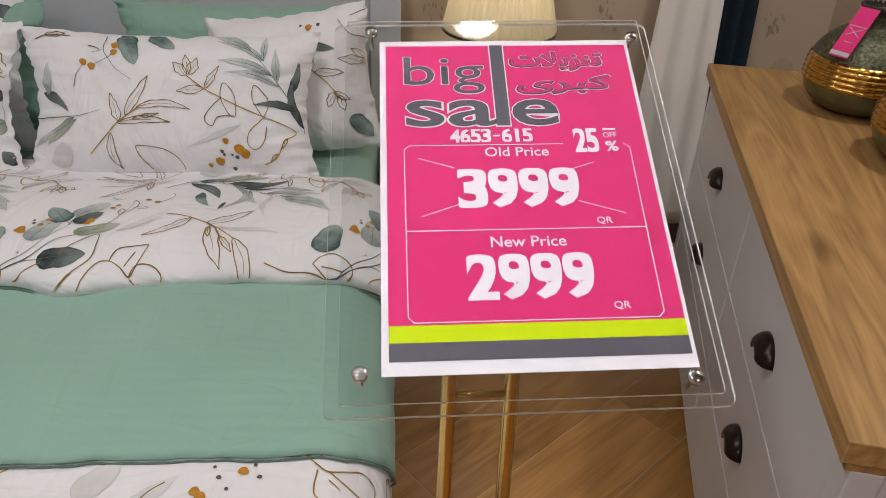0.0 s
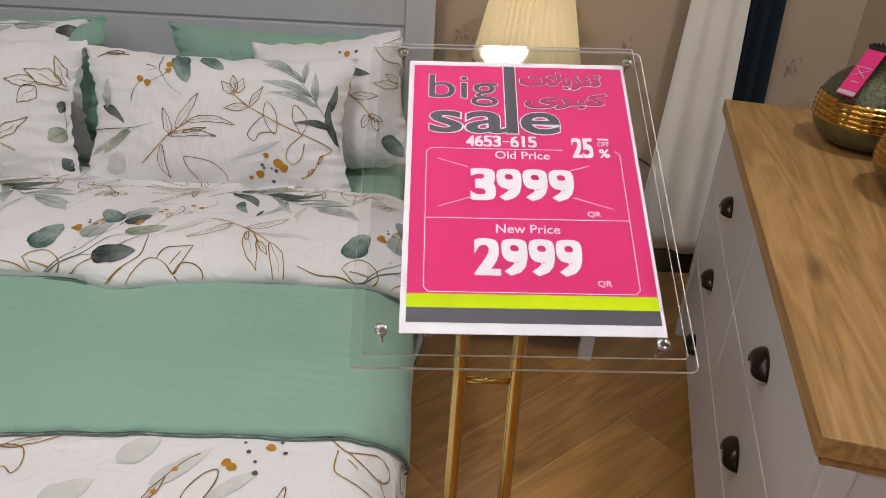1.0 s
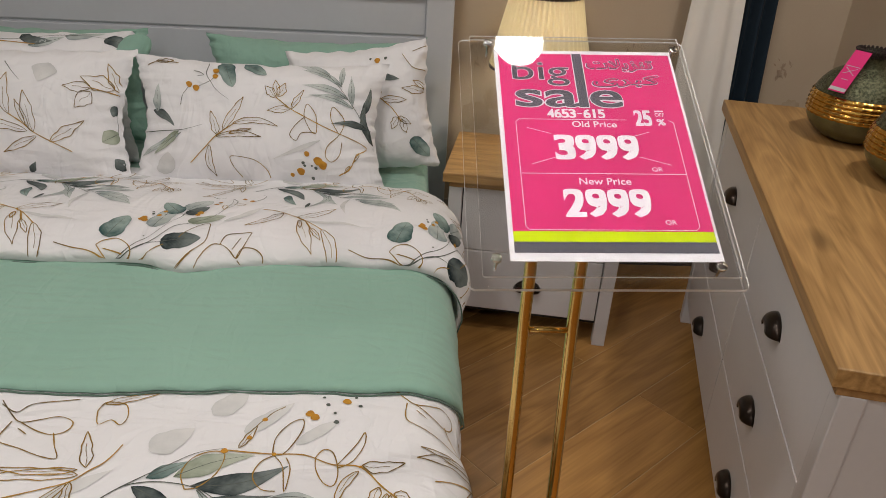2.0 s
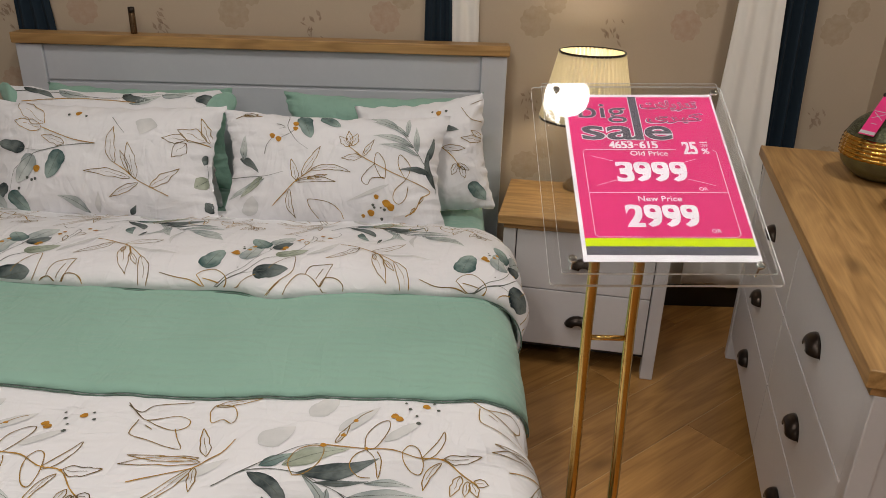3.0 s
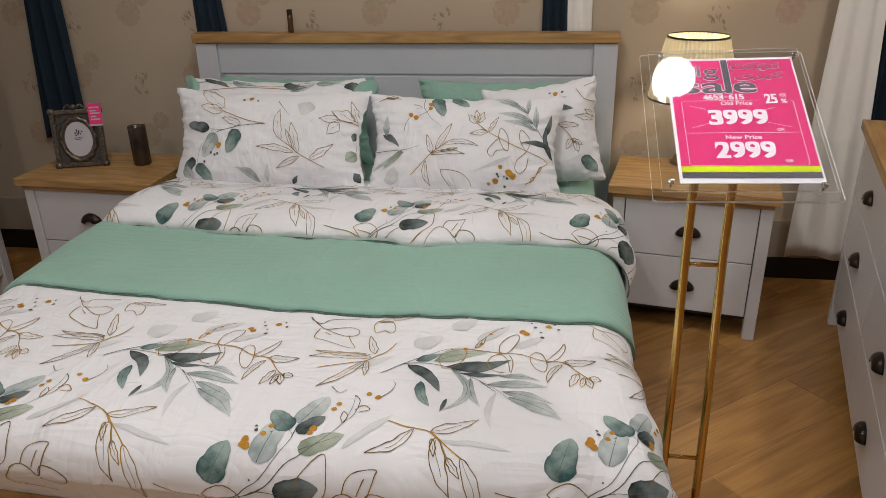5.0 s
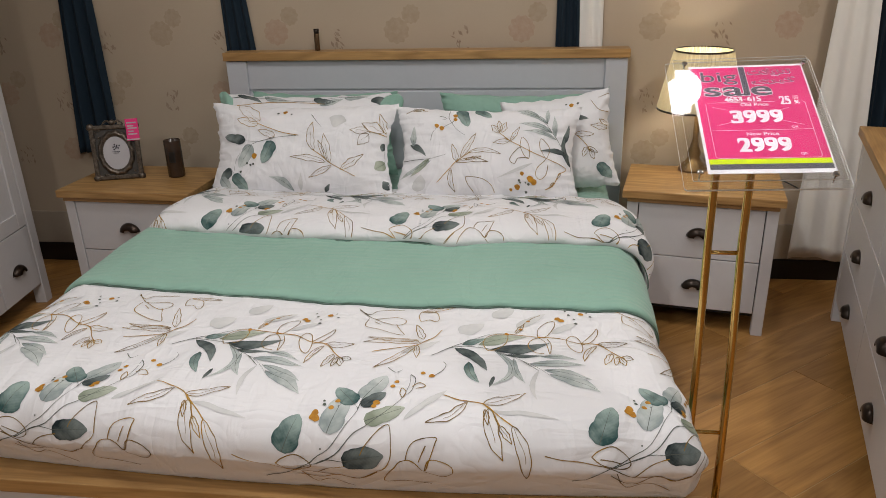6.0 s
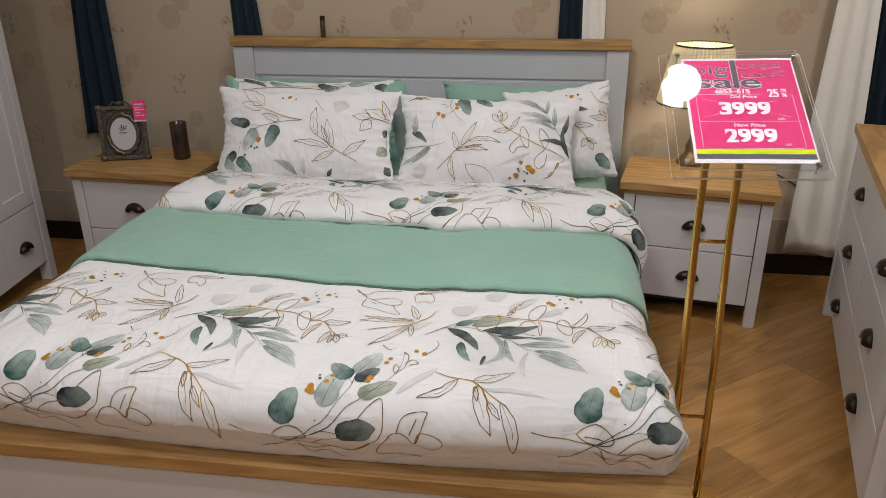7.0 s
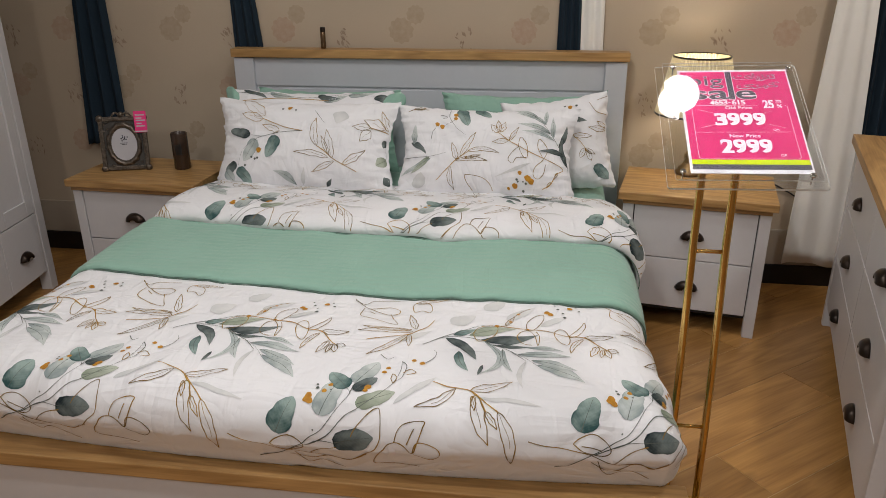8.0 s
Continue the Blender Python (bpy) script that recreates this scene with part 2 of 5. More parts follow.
for m in (PAPER, PINK, LIME, SLATE, WHITE_INK):
    m.node_tree.nodes["Principled BSDF"].inputs["Specular IOR Level"].default_value = 0.12


# ---- building helpers ----
def part(name, bm, mat, parent, label="", smooth=False):
    """Links a bmesh as one mesh object under a thing or a part."""
    me = bpy.data.meshes.new(name)
    bm.to_mesh(me)
    bm.free()
    me.materials.append(mat)
    if smooth:
        me.polygons.foreach_set("use_smooth", [True] * len(me.polygons))
    ob = new(name, me)
    ob.parent = parent
    if label:
        tagged(ob, label)
    return ob


def thing(name, m, label, category, group="", kind=""):
    ob = new(name)
    ob.empty_display_size = 0.1
    ob.matrix_basis = m
    return tagged(ob, label, category, group, kind)


def box(bm, x0, x1, y0, y1, z0, z1, bevel=0.0, segs=2):
    b = bmesh.new()
    bmesh.ops.create_cube(b, size=1.0)
    for v in b.verts:
        v.co = Vector(((x0 + x1) / 2 + v.co.x * (x1 - x0), (y0 + y1) / 2 + v.co.y * (y1 - y0), (z0 + z1) / 2 + v.co.z * (z1 - z0)))
    if bevel:
        bmesh.ops.bevel(b, geom=b.edges[:], offset=bevel, segments=segs, affect="EDGES", profile=0.5)
    me = bpy.data.meshes.new("tmp")
    b.to_mesh(me)
    b.free()
    bm.from_mesh(me)
    bpy.data.meshes.remove(me)
    return bm


def boxes(*specs, bevel=0.002):
    bm = bmesh.new()
    for s in specs:
        box(bm, *s, bevel=bevel)
    return bm


def grid(bm, nu, nv, f, wrap_u=False):
    """A sheet of quads through f(u, v), u and v in 0..1."""
    rows = []
    for j in range(nv + 1):
        rows.append([bm.verts.new(f(i / nu, j / nv)) for i in range(nu + (0 if wrap_u else 1))])
    for j in range(nv):
        for i in range(nu):
            a, b = rows[j], rows[j + 1]
            k = (i + 1) % len(a)
            bm.faces.new((a[i], a[k], b[k], b[i]))
    return rows


def turned(bm, profile, n=48, shape=None):
    """A body of revolution round z through (radius, height) pairs."""
    def at(u, v):
        t = v * (len(profile) - 1)
        i = min(int(t), len(profile) - 2)
        r = profile[i][0] + (profile[i + 1][0] - profile[i][0]) * (t - i)
        z = profile[i][1] + (profile[i + 1][1] - profile[i][1]) * (t - i)
        a = 2 * math.pi * u
        if shape:
            r = shape(r, z, a)
        return (r * math.cos(a), r * math.sin(a), z)
    grid(bm, n, len(profile) - 1, at, wrap_u=True)
    return bm


def tube(bm, points, radius, n=12):
    """A round bar along points."""
    pts = [Vector(p) for p in points]
    rows = []
    for i, p in enumerate(pts):
        d = (pts[min(i + 1, len(pts) - 1)] - pts[max(i - 1, 0)]).normalized()
        side = d.cross(Vector((0.31, 0.95, 0.05))).normalized()
        up = side.cross(d)
        rows.append([bm.verts.new(p + radius * (math.cos(2 * math.pi * k / n) * side + math.sin(2 * math.pi * k / n) * up)) for k in range(n)])
    for a, b in zip(rows, rows[1:]):
        for k in range(n):
            bm.faces.new((a[k], a[(k + 1) % n], b[(k + 1) % n], b[k]))
    bm.faces.new(rows[0][::-1])
    bm.faces.new(rows[-1])
    return bm


def fbm(x, y, z=0.0):
    return noise.noise((x, y, z)) + 0.5 * noise.noise((2.1 * x + 7, 2.1 * y, z)) + 0.25 * noise.noise((4.3 * x, 4.3 * y + 3, z))


# ---- structure ----
WALL_Y, RIGHT_X, LEFT_X, BACK_Y = 0.125, 2.38, -2.75, -6.0
floor = tagged(part("floor", boxes((LEFT_X - 0.1, RIGHT_X + 1.6, BACK_Y, WALL_Y + 0.1, -0.08, -0.0016), bevel=0),
                    material("floor_grout", (0.60, 0.42, 0.22), 0.7), None), "brown wood-look floor laid in diagonal planks", "floor", kind="structure")
wall_north = tagged(part("wall_north", boxes((LEFT_X - 0.1, RIGHT_X + 0.1, WALL_Y, WALL_Y + 0.1, 0, CEILING), bevel=0), WALLPAPER, None),
                    "beige wallpaper wall with brown rosettes and flower sketches", "wall", kind="structure")
wall_east = tagged(part("wall_east", boxes((RIGHT_X, RIGHT_X + 0.1, -1.9, WALL_Y, 0, CEILING), bevel=0), WALLPAPER, None),
                   "beige wallpaper side wall behind the chest of drawers", "wall", kind="structure")
wall_west = tagged(part("wall_west", boxes((LEFT_X - 0.1, LEFT_X, BACK_Y, WALL_Y, 0, CEILING), bevel=0), WALLPAPER, None),
                   "beige wallpaper side wall behind the wardrobe", "wall", kind="structure")
# These two walls and the ceiling are unseen, added to set the bounced light.
wall_unseen_east = tagged(part("wall_unseen_east", boxes((RIGHT_X + 1.5, RIGHT_X + 1.6, BACK_Y, -1.8, 0, CEILING), (RIGHT_X + 0.1, RIGHT_X + 1.6, -1.9, -1.8, 0, CEILING), bevel=0), CEIL, None),
                   "unseen added wall closing the room to the east, grey to limit bounced light", "wall", kind="structure")
wall_unseen_south = tagged(part("wall_unseen_south", boxes((LEFT_X - 0.1, RIGHT_X + 1.6, BACK_Y - 0.1, BACK_Y, 0, CEILING), bevel=0), CEIL, None),
                    "unseen added wall closing the room to the south, grey to limit bounced light", "wall", kind="structure")
ceiling = tagged(part("ceiling", boxes((LEFT_X - 0.1, RIGHT_X + 1.6, BACK_Y, WALL_Y + 0.1, CEILING + 0.02, CEILING + 0.1), bevel=0), material("unseen_ceiling_grey", (0.30, 0.29, 0.28), 0.9), None),
                 "unseen ceiling, its grey set to limit bounced light", "ceiling", kind="structure")
skirt = tagged(part("baseboard", boxes((LEFT_X, RIGHT_X, WALL_Y - 0.015, WALL_Y - 0.001, 0, 0.10), bevel=0.002), SKIRTING, None),
               "glossy black skirting board", "skirting", kind="structure")

GLOW = glowing("lamp_glow", (1.0, 0.96, 0.92), 26.0)
# All but the first of these fittings are made up to carry fill light.
for i, (x, y) in enumerate(LAMPS):
    dl = thing("downlight", pose(x, y, CEILING), "round ceiling light, the first known by its glare, the others added for brightness", "downlight", "ceiling downlights")
    part("rim", turned(bmesh.new(), [(0.085, 0.02), (0.085, 0.0), (0.10, -0.006), (0.105, 0.0), (0.105, 0.02)]), CEIL, dl, smooth=True)
    part("lens", turned(bmesh.new(), [(0.083, 0.012), (0.0005, 0.012)]), GLOW, dl)
    lamp = bpy.data.lights.new("downlight_and_fill_beam", "AREA")
    lamp.shape, lamp.size, lamp.energy, lamp.color = "DISK", 0.16, POWER[i], (1.0, 0.98, 0.965)
    beam = new("downlight_and_fill_beam", lamp)
    beam.matrix_basis = pose(x, y, CEILING - 0.012)


# ---- cabinets ----
def cup_pull(parent, x, y, z, w=0.088):
    """A half-round cup pull on a drawer front, its mouth down."""
    bm = bmesh.new()
    h, d = 0.036, 0.024

    def f(u, v):
        a = math.pi * u
        k = math.cos(v * math.pi / 2)
        return (x - math.cos(a) * w / 2 * (0.35 + 0.65 * k ** 0.7), y - d * math.sin(v * math.pi / 2), z - h / 2 + math.sin(a) * h * (0.30 + 0.70 * k))
    grid(bm, 18, 6, f)
    grid(bm, 18, 1, lambda u, v: (x - math.cos(math.pi * u) * w / 2 * (1 + 0.10 * v), y - 0.0015 * (1 - v), z - h / 2 - 0.003 * v + math.sin(math.pi * u) * h * (1 + 0.12 * v)))
    ob = part("handle", bm, BLACK_METAL, parent, "dark bronze cup pull", smooth=True)
    mod = ob.modifiers.new("thick", "SOLIDIFY")
    mod.thickness = 0.0025
    return ob


def cabinet(name, m, label, category, width, depth, top, slab, cols, rows, low, leg=0.045, overhang=0.02, group=""):
    """A lacquered chest: oak top, corner legs, side panels and drawers with cup pulls. Its front faces local -y."""
    ob = thing(name, m, label, category, group)
    part("top", boxes((0, width, 0, depth, top - slab, top), bevel=0.0025), OAK_X, ob, "light oak top")
    part("top_rail", boxes((overhang, width - overhang, 0.012, depth - 0.004, top - slab - 0.018, top - slab), bevel=0.001), OAK_EDGE, ob, "oak strip under the top")
    z1 = top - slab - 0.018
    x0, x1 = overhang, width - overhang
    y0, y1 = 0.020, depth - 0.01
    for lx in (x0, x1 - leg):
        for ly in (y0, y1 - leg):
            part("leg", boxes((lx, lx + leg, ly, ly + leg, 0, z1), bevel=0.003), WHITE, ob)
    for lx in (x0 + 0.008, x1 - 0.026):
        part("side_panel", boxes((lx, lx + 0.018, y0 + leg, y1 - leg, low - 0.02, z1), bevel=0.001), WHITE, ob)
    part("carcass", boxes((x0 + leg, x1 - leg, y0 + 0.022, y1 - 0.01, low - 0.015, z1 - 0.001), bevel=0), SHADOW_GAP, ob, "cabinet inside, coloured dark to give the shade in the drawer gaps")
    w = (x1 - x0 - 2 * leg - 0.004 * (cols + 1)) / cols
    h = (z1 - low - 0.004 * (rows + 1)) / rows
    for c in range(cols):
        for r in range(rows):
            dx = x0 + leg + 0.004 + c * (w + 0.004)
            dz = low + 0.004 + r * (h + 0.004)
            d = part("drawer", boxes((dx, dx + w, y0 + 0.003, y0 + 0.021, dz, dz + h), bevel=0.002), WHITE, ob)
            cup_pull(d, dx + w / 2, y0 + 0.003, dz + h / 2)
    return ob


nightstand = cabinet("nightstand", pose(0.888, -0.406, 0, 0, 0, -10.5), "white two-drawer nightstand with an oak top beside the bed", "nightstand",
                     0.624, 0.42, 0.605, 0.032, 1, 2, 0.095, group="nightstands beside the bed")
copy_thing(nightstand, pose(-1.553, -0.519, 0, 0, 0, -3.0))
dresser = cabinet("chest_of_drawers", pose(1.810, -0.275, 0, 0, 0, -104.4), "white chest of drawers with oak top and dark cup pulls", "dresser",
                  1.518, 0.43, 0.845, 0.036, 2, 3, 0.105, leg=0.042, overhang=0.008)

# wardrobe
wd = thing("wardrobe", pose(-1.700, -1.350, 0, 0, 0, 96.5), "tall white wardrobe with framed doors over drawers", "wardrobe")
for lx in (0.0, 0.945):
    for ly in (0.0, 0.50):
        part("leg", boxes((lx, lx + 0.055, ly, ly + 0.055, 0, 1.95), bevel=0.003), WHITE, wd)
part("carcass", boxes((0.055, 0.945, 0.024, 0.54, 0.10, 1.94), bevel=0), SHADOW_GAP, wd)
part("side_panel", boxes((0.01, 0.028, 0.055, 0.50, 0.08, 1.94), bevel=0.001), WHITE, wd)
part("side_panel", boxes((0.972, 0.99, 0.055, 0.50, 0.08, 1.94), bevel=0.001), WHITE, wd)
part("top", boxes((-0.02, 1.02, -0.02, 0.57, 1.95, 1.985), bevel=0.003), OAK_X, wd, "oak top board")
for x0, x1 in ((0.058, 0.350), (0.354, 0.646), (0.650, 0.942)):
    d = part("drawer", boxes((x0, x1, 0.004, 0.022, 0.105, 0.40), bevel=0.002), WHITE, wd)
    cup_pull(d, (x0 + x1) / 2, 0.004, 0.24)
    d = part("door", boxes((x0, x0 + 0.06, 0.004, 0.022, 0.405, 1.935), (x1 - 0.06, x1, 0.004, 0.022, 0.405, 1.935),
                           (x0 + 0.06, x1 - 0.06, 0.004, 0.022, 0.405, 0.475), (x0 + 0.06, x1 - 0.06, 0.004, 0.022, 1.865, 1.935)), WHITE, wd)
    part("door_panel", boxes((x0 + 0.06, x1 - 0.06, 0.012, 0.018, 0.475, 1.865), bevel=0), WHITE, d)

# ---- bed ----
bed = thing("bed", pose(0, 0, 0), "white wooden double bed with oak-capped headboard and footboard", "bed")
hb = part("headboard", boxes((-0.825, 0.825, 0.030, 0.055, 0.28, 1.079), bevel=0.003), GREYWHITE, bed)
for px in (-0.922, 0.825):
    part("headboard_post", boxes((px, px + 0.097, 0.012, 0.075, 0, 1.078), bevel=0.003), GREYWHITE, hb)
part("headboard_cap", boxes((-0.93, 0.93, 0, 0.088, 1.081, 1.120), bevel=0.003), OAK_X, hb, "oak cap rail")
part("headboard_panel", boxes((-0.825, 0.825, 0.024, 0.0295, 0.945, 1.079), bevel=0.004), GREYWHITE, hb)
part("headboard_panel", boxes((-0.825, 0.825, 0.024, 0.0295, 0.30, 0.937), bevel=0.004), GREYWHITE, hb)
fb = part("footboard", boxes((-0.90, 0.90, -2.092, -2.03, 0.06, 0.362), (-0.90, -0.83, -2.097, -2.025, 0, 0.363), (0.83, 0.90, -2.097, -2.025, 0, 0.363), bevel=0.003), WHITE, bed)
part("footboard_cap", boxes((-0.935, 0.935, -2.108, -2.012, 0.364, 0.402), bevel=0.003), OAK_X, fb, "oak cap rail")
for s in (-1, 1):
    part("side_rail", boxes((min(s * 0.86, s * 0.89), max(s * 0.86, s * 0.89), -2.03, 0.012, 0.12, 0.34), bevel=0.003), WHITE, bed)

mattress = tagged(part("mattress", boxes((-0.80, 0.845, -1.93, 0.0, 0.20, 0.585), bevel=0.05), GREEN_PLAIN, None, smooth=True),
                  "mattress in a sage green fitted sheet on the bed", "mattress")


# ---- bedding ----
def roll_off(a, flat, r, most):
    """Arc length a from the middle of the bed: how far out and how far down the cloth lies there."""
    s, a = (1 if a >= 0 else -1), abs(a)
    flat += 0.055 if s < 0 else 0.0
    if a <= flat:
        return s * a, 0.0
    q = (a - flat) / r
    if q < math.pi / 2:
        return s * (flat + r * math.sin(q)), r * (1 - math.cos(q))
    d = a - flat - r * math.pi / 2
    return s * (flat + r - most * d), r + d


def puff(a, b, seed, size):
    return size * (fbm(a * 3.1, b * 3.7, seed) * 0.7 + 0.5 * noise.noise((a * 9 + b * 4, b * 3 - a * 6, seed + 5)))


TOP = 0.612
TUCK = 0.6


def duvet(a, b, lift=0.0):
    """The lower duvet: a across from the middle, b along from the headboard towards the foot."""
    x, dz = roll_off(a, 0.765 + 0.032 * min(1.0, max(0.0, (b - 1.6) / 0.35)), 0.12 + lift, TUCK)
    y, dz2 = roll_off(b, 1.985 + 0.04 * max(0.0, 1 - (a / 0.85) ** 2), 0.10 + lift, 0.55)
    hem = max(0.0, 1 - abs(b - 2.175) / 0.014)
    soft = puff(a, b, 1.0, 0.009) - 0.007 * hem
    soft += min(1.0, max(0.0, (b - 1.75) / 0.3)) * 0.011 * noise.noise((a * 17 + 3 * b, b * 2.0, 8.0))
    soft += 0.006 * max(0.0, noise.noise((a * 5 + 1.6 * b, b * 6 - a * 2, 3.0))) ** 0.7
    side = min(1.0, dz / 0.06)
    ruffle = side * 0.012 * noise.noise((b * 11, 3.3, 1.0)) * (1 if a > 0 else -1)
    x += (0.012 if a > 0 else -0.012) * min(1.0, dz / 0.1) * min(1.0, dz2 / 0.1)
    y -= 0.11 * min(1.0, max(0.0, dz - 0.03) / 0.10) * min(1.0, max(0.0, b - 1.95) / 0.18)
    drop = (dz ** 3 + dz2 ** 3) ** (1 / 3)
    return Vector((x + ruffle, -y - 0.5 * soft * min(1, dz2 / 0.05), max(TOP + soft - drop, 0.404 if y > 2.0 else 0.1) + lift))


def band_edge(x):
    return 1.550 - 0.020 * max(0, x) - 0.10 * max(0, -x) - 0.4 * max(0, x - 0.82) + 0.006 * noise.noise((x * 3, 0.5, 2)) + 0.0006 * math.sin(x * 95)


def roll_edge(x):
    return 1.096 - 0.12 * max(0, -x - 0.25) + 0.036 * math.exp(-((x - 0.26) / 0.08) ** 2) + 0.008 * noise.noise((x * 4, 0.1, 9))


def fold_top(x):
    q = min(1.0, max(0.0, (x - 0.45) / 0.3))
    return 0.50 + 0.13 * q * q * (3 - 2 * q)


def hemmed(e, w):
    """Rounded rise of a folded edge, e metres in from it."""
    q = min(1.0, max(0.0, e / w))
    return math.sqrt(max(0.0, 1 - (1 - q) ** 2))


def green_band(a, b, lift=0.0):
    x, dz = roll_off(a, 0.765, 0.13, TUCK)
    rise = 0.004 + 0.011 * hemmed(band_edge(a) - b, 0.03)
    soft = puff(a, b, 1.0, 0.009) + 0.0022 * noise.noise((a * 26, b * 3, 4))
    ruffle = min(1.0, dz / 0.06) * 0.006 * noise.noise((b * 9, 1.3, 1.0)) * (1 if a > 0 else -1)
    return Vector((x + ruffle, -b, TOP + 0.004 + soft + rise - dz + lift))


def fold_over(a, b, lift=0.0):
    """The printed top fold lying on the green band."""
    x, dz = roll_off(a, 0.775 if a > 0 else 0.70, 0.15, 0.3)
    e = roll_edge(a) - b
    rise = 0.014 + 0.060 * hemmed(e, 0.13) * (1 - 0.45 * min(1, max(0, (e - 0.2) / 0.4))) - 0.034 * min(1, max(0, (e - 0.22) / 0.28))
    soft = puff(a, b, 6.0, 0.011) + 0.004 * noise.noise((a * 14, b * 5, 2))
    ruffle = min(1.0, dz / 0.05) * 0.022 * noise.noise((b * 12, 4.4, 2.0)) * (1 if a > 0 else -1)
    return Vector((x + ruffle, -b + 0.25 * min(1, dz / 0.1) * 0.1, TOP + 0.004 + soft + rise - dz + lift))


def sheet(name, f, a0, a1, b0, b1, na, nb, mat, label):
    """A cloth through f over a range of a and b; b0 and b1 may follow a."""
    bm = bmesh.new()
    grid(bm, na, nb, lambda u, v: f(a0 + (a1 - a0) * u, b0(a0 + (a1 - a0) * u) * (1 - v) + b1(a0 + (a1 - a0) * u) * v))
    bm.normal_update()
    if sum(q.normal.z for q in bm.faces) < 0:
        bmesh.ops.reverse_faces(bm, faces=bm.faces[:])
    ob = part(name, bm, mat, duvet_thing, label, smooth=True)
    mod = ob.modifiers.new("thick", "SOLIDIFY")
    mod.thickness, mod.offset = 0.012, -1
    return ob


duvet_thing = thing("duvet", pose(0, 0, 0), "puffy duvet, white with leaf print and sage green reverse, folded back", "duvet")
DUVET_A = 0.765 + 0.12 * math.pi / 2 + 0.10
duvet_ob = sheet("printed_side", duvet, -DUVET_A - 0.05, DUVET_A, lambda a: 1.30, lambda a: 2.292 - 0.75 * max(0.0, abs(a) - 0.86), 320, 130, COTTON, "white cotton side with leaf print")
band_ob = sheet("reverse_side", green_band, -DUVET_A - 0.05, DUVET_A, lambda a: 0.75, band_edge, 150, 70, GREEN, "sage green reverse folded back")
fold_ob = sheet("top_fold", fold_over, -1.10, 1.13, fold_top, roll_edge, 190, 60, COTTON, "white leaf-printed top fold")
# Stitched seam, made dark enough to carry the contact shadow under the edge.
SEAM_SHADE = fabric("dark_green_seam_shade", (0.10, 0.17, 0.135), (0.07, 0.12, 0.095))
for f, edge, a0, a1, owner in ((green_band, band_edge, -1.06, 1.03, band_ob), (fold_over, roll_edge, -1.08, 1.11, fold_ob)):
    pts = []
    for i in range(241):
        a = a0 + (a1 - a0) * i / 240
        p = f(a, edge(a))
        pts.append(p + Vector((0, -0.0022, -0.0055 + 0.0005 * math.sin(a * 130))))
    part("seam_and_shade", tube(bmesh.new(), pts, 0.0019, 8), SEAM_SHADE, owner, "dark green stitched edge that also paints in the contact shadow", smooth=True)


# ---- pillows ----
def pillow_point(u, v, w, h, t, seed, side):
    """A point of a pillow's front (side -1) or back (side 1); u and v run from -1 to 1, v = -1 is the lower edge."""
    x = u * w / 2 * (1 - 0.065 * (1 - v * v)) * (1 - 0.02 * math.cos(3 * v))
    z = (v + 1) / 2 * h
    z += -(0.050 if v > 0 else 0.022) * (1 - u * u) * v * h
    k = max(0.0, (1 - abs(u) ** 3.2) * (1 - abs(v) ** 3.0)) ** 0.62
    crease = 0.006 * fbm(u * 2.3, v * 2.3, seed) + 0.004 * noise.noise((u * 9, v * 5, seed))
    crease += 0.034 * max(0.0, abs(u) - 0.5) * noise.noise((u * 3, v * 11, seed + 1)) + 0.016 * max(0.0, abs(v) - 0.6) * noise.noise((u * 13, v * 3, seed + 4))
    crease += 0.004 * (abs((u * 1.6 + 0.3 + seed) % 1.0 - 0.5) + abs((v * 1.0 + 0.25) % 1.0 - 0.5))
    edge = max(abs(u), abs(v)) ** 10
    wave = edge * 0.020 * noise.noise((u * 8 + 3, v * 10, seed + 2)) + abs(u) ** 14 * 0.014 * noise.noise((2 * u, v * 19, seed + 7))
    return Vector((x + 0.010 * edge * noise.noise((u * 5, v * 7, seed + 6)), side * (t / 2 * k + crease * k) + wave, z + 0.007 * edge * noise.noise((u * 6, v * 6, seed))))


def pillow(m, w, h, t, seed, front, back, label):
    ob = thing("pillow", m, label, "pillow", "pillows at the headboard")
    for name, side, mat in (("cover_front", -1, front), ("cover_back", 1, back)):
        bm = bmesh.new()
        grid(bm, 64, 44, lambda u, v: pillow_point(2 * u - 1, 2 * v - 1, w, h, t, seed, side))
        if side == 1:
            bmesh.ops.reverse_faces(bm, faces=bm.faces[:])
        part(name, bm, mat, ob, smooth=True)
    return ob


PILLOWS = []
for m, seed, front, w, h, label in (
        (pose(0.335, -0.575, 0.60, -24, 0, -1), 1, COTTON, 0.732, 0.385, "white pillow printed with leaves, leaning in front"),
        (pose(-0.425, -0.575, 0.60, -24, 0, -1), 2, COTTON, 0.782, 0.40, "white pillow printed with leaves, leaning in front"),
        (pose(0.652, -0.37, 0.585, -17, -9, -4), 3, COTTON, 0.45, 0.405, "smaller white leaf-printed pillow, tilted in the second row"),
        (pose(-0.47, -0.36, 0.585, -18, 0, 0), 4, COTTON, 0.76, 0.412, "white leaf-printed pillow with green reverse, second row"),
        (pose(0.46, -0.20, 0.60, -12, 0, 0), 5, GREEN_PLAIN, 0.70, 0.365, "plain sage green pillow against the headboard"),
        (pose(-0.42, -0.20, 0.60, -12, 0, 0), 6, GREEN_PLAIN, 0.66, 0.372, "plain sage green pillow against the headboard")):
    PILLOWS.append((pillow(m, w, h, 0.17, seed, front, COTTON if seed < 3 else GREEN_PLAIN, label), w, h, 0.17, seed))


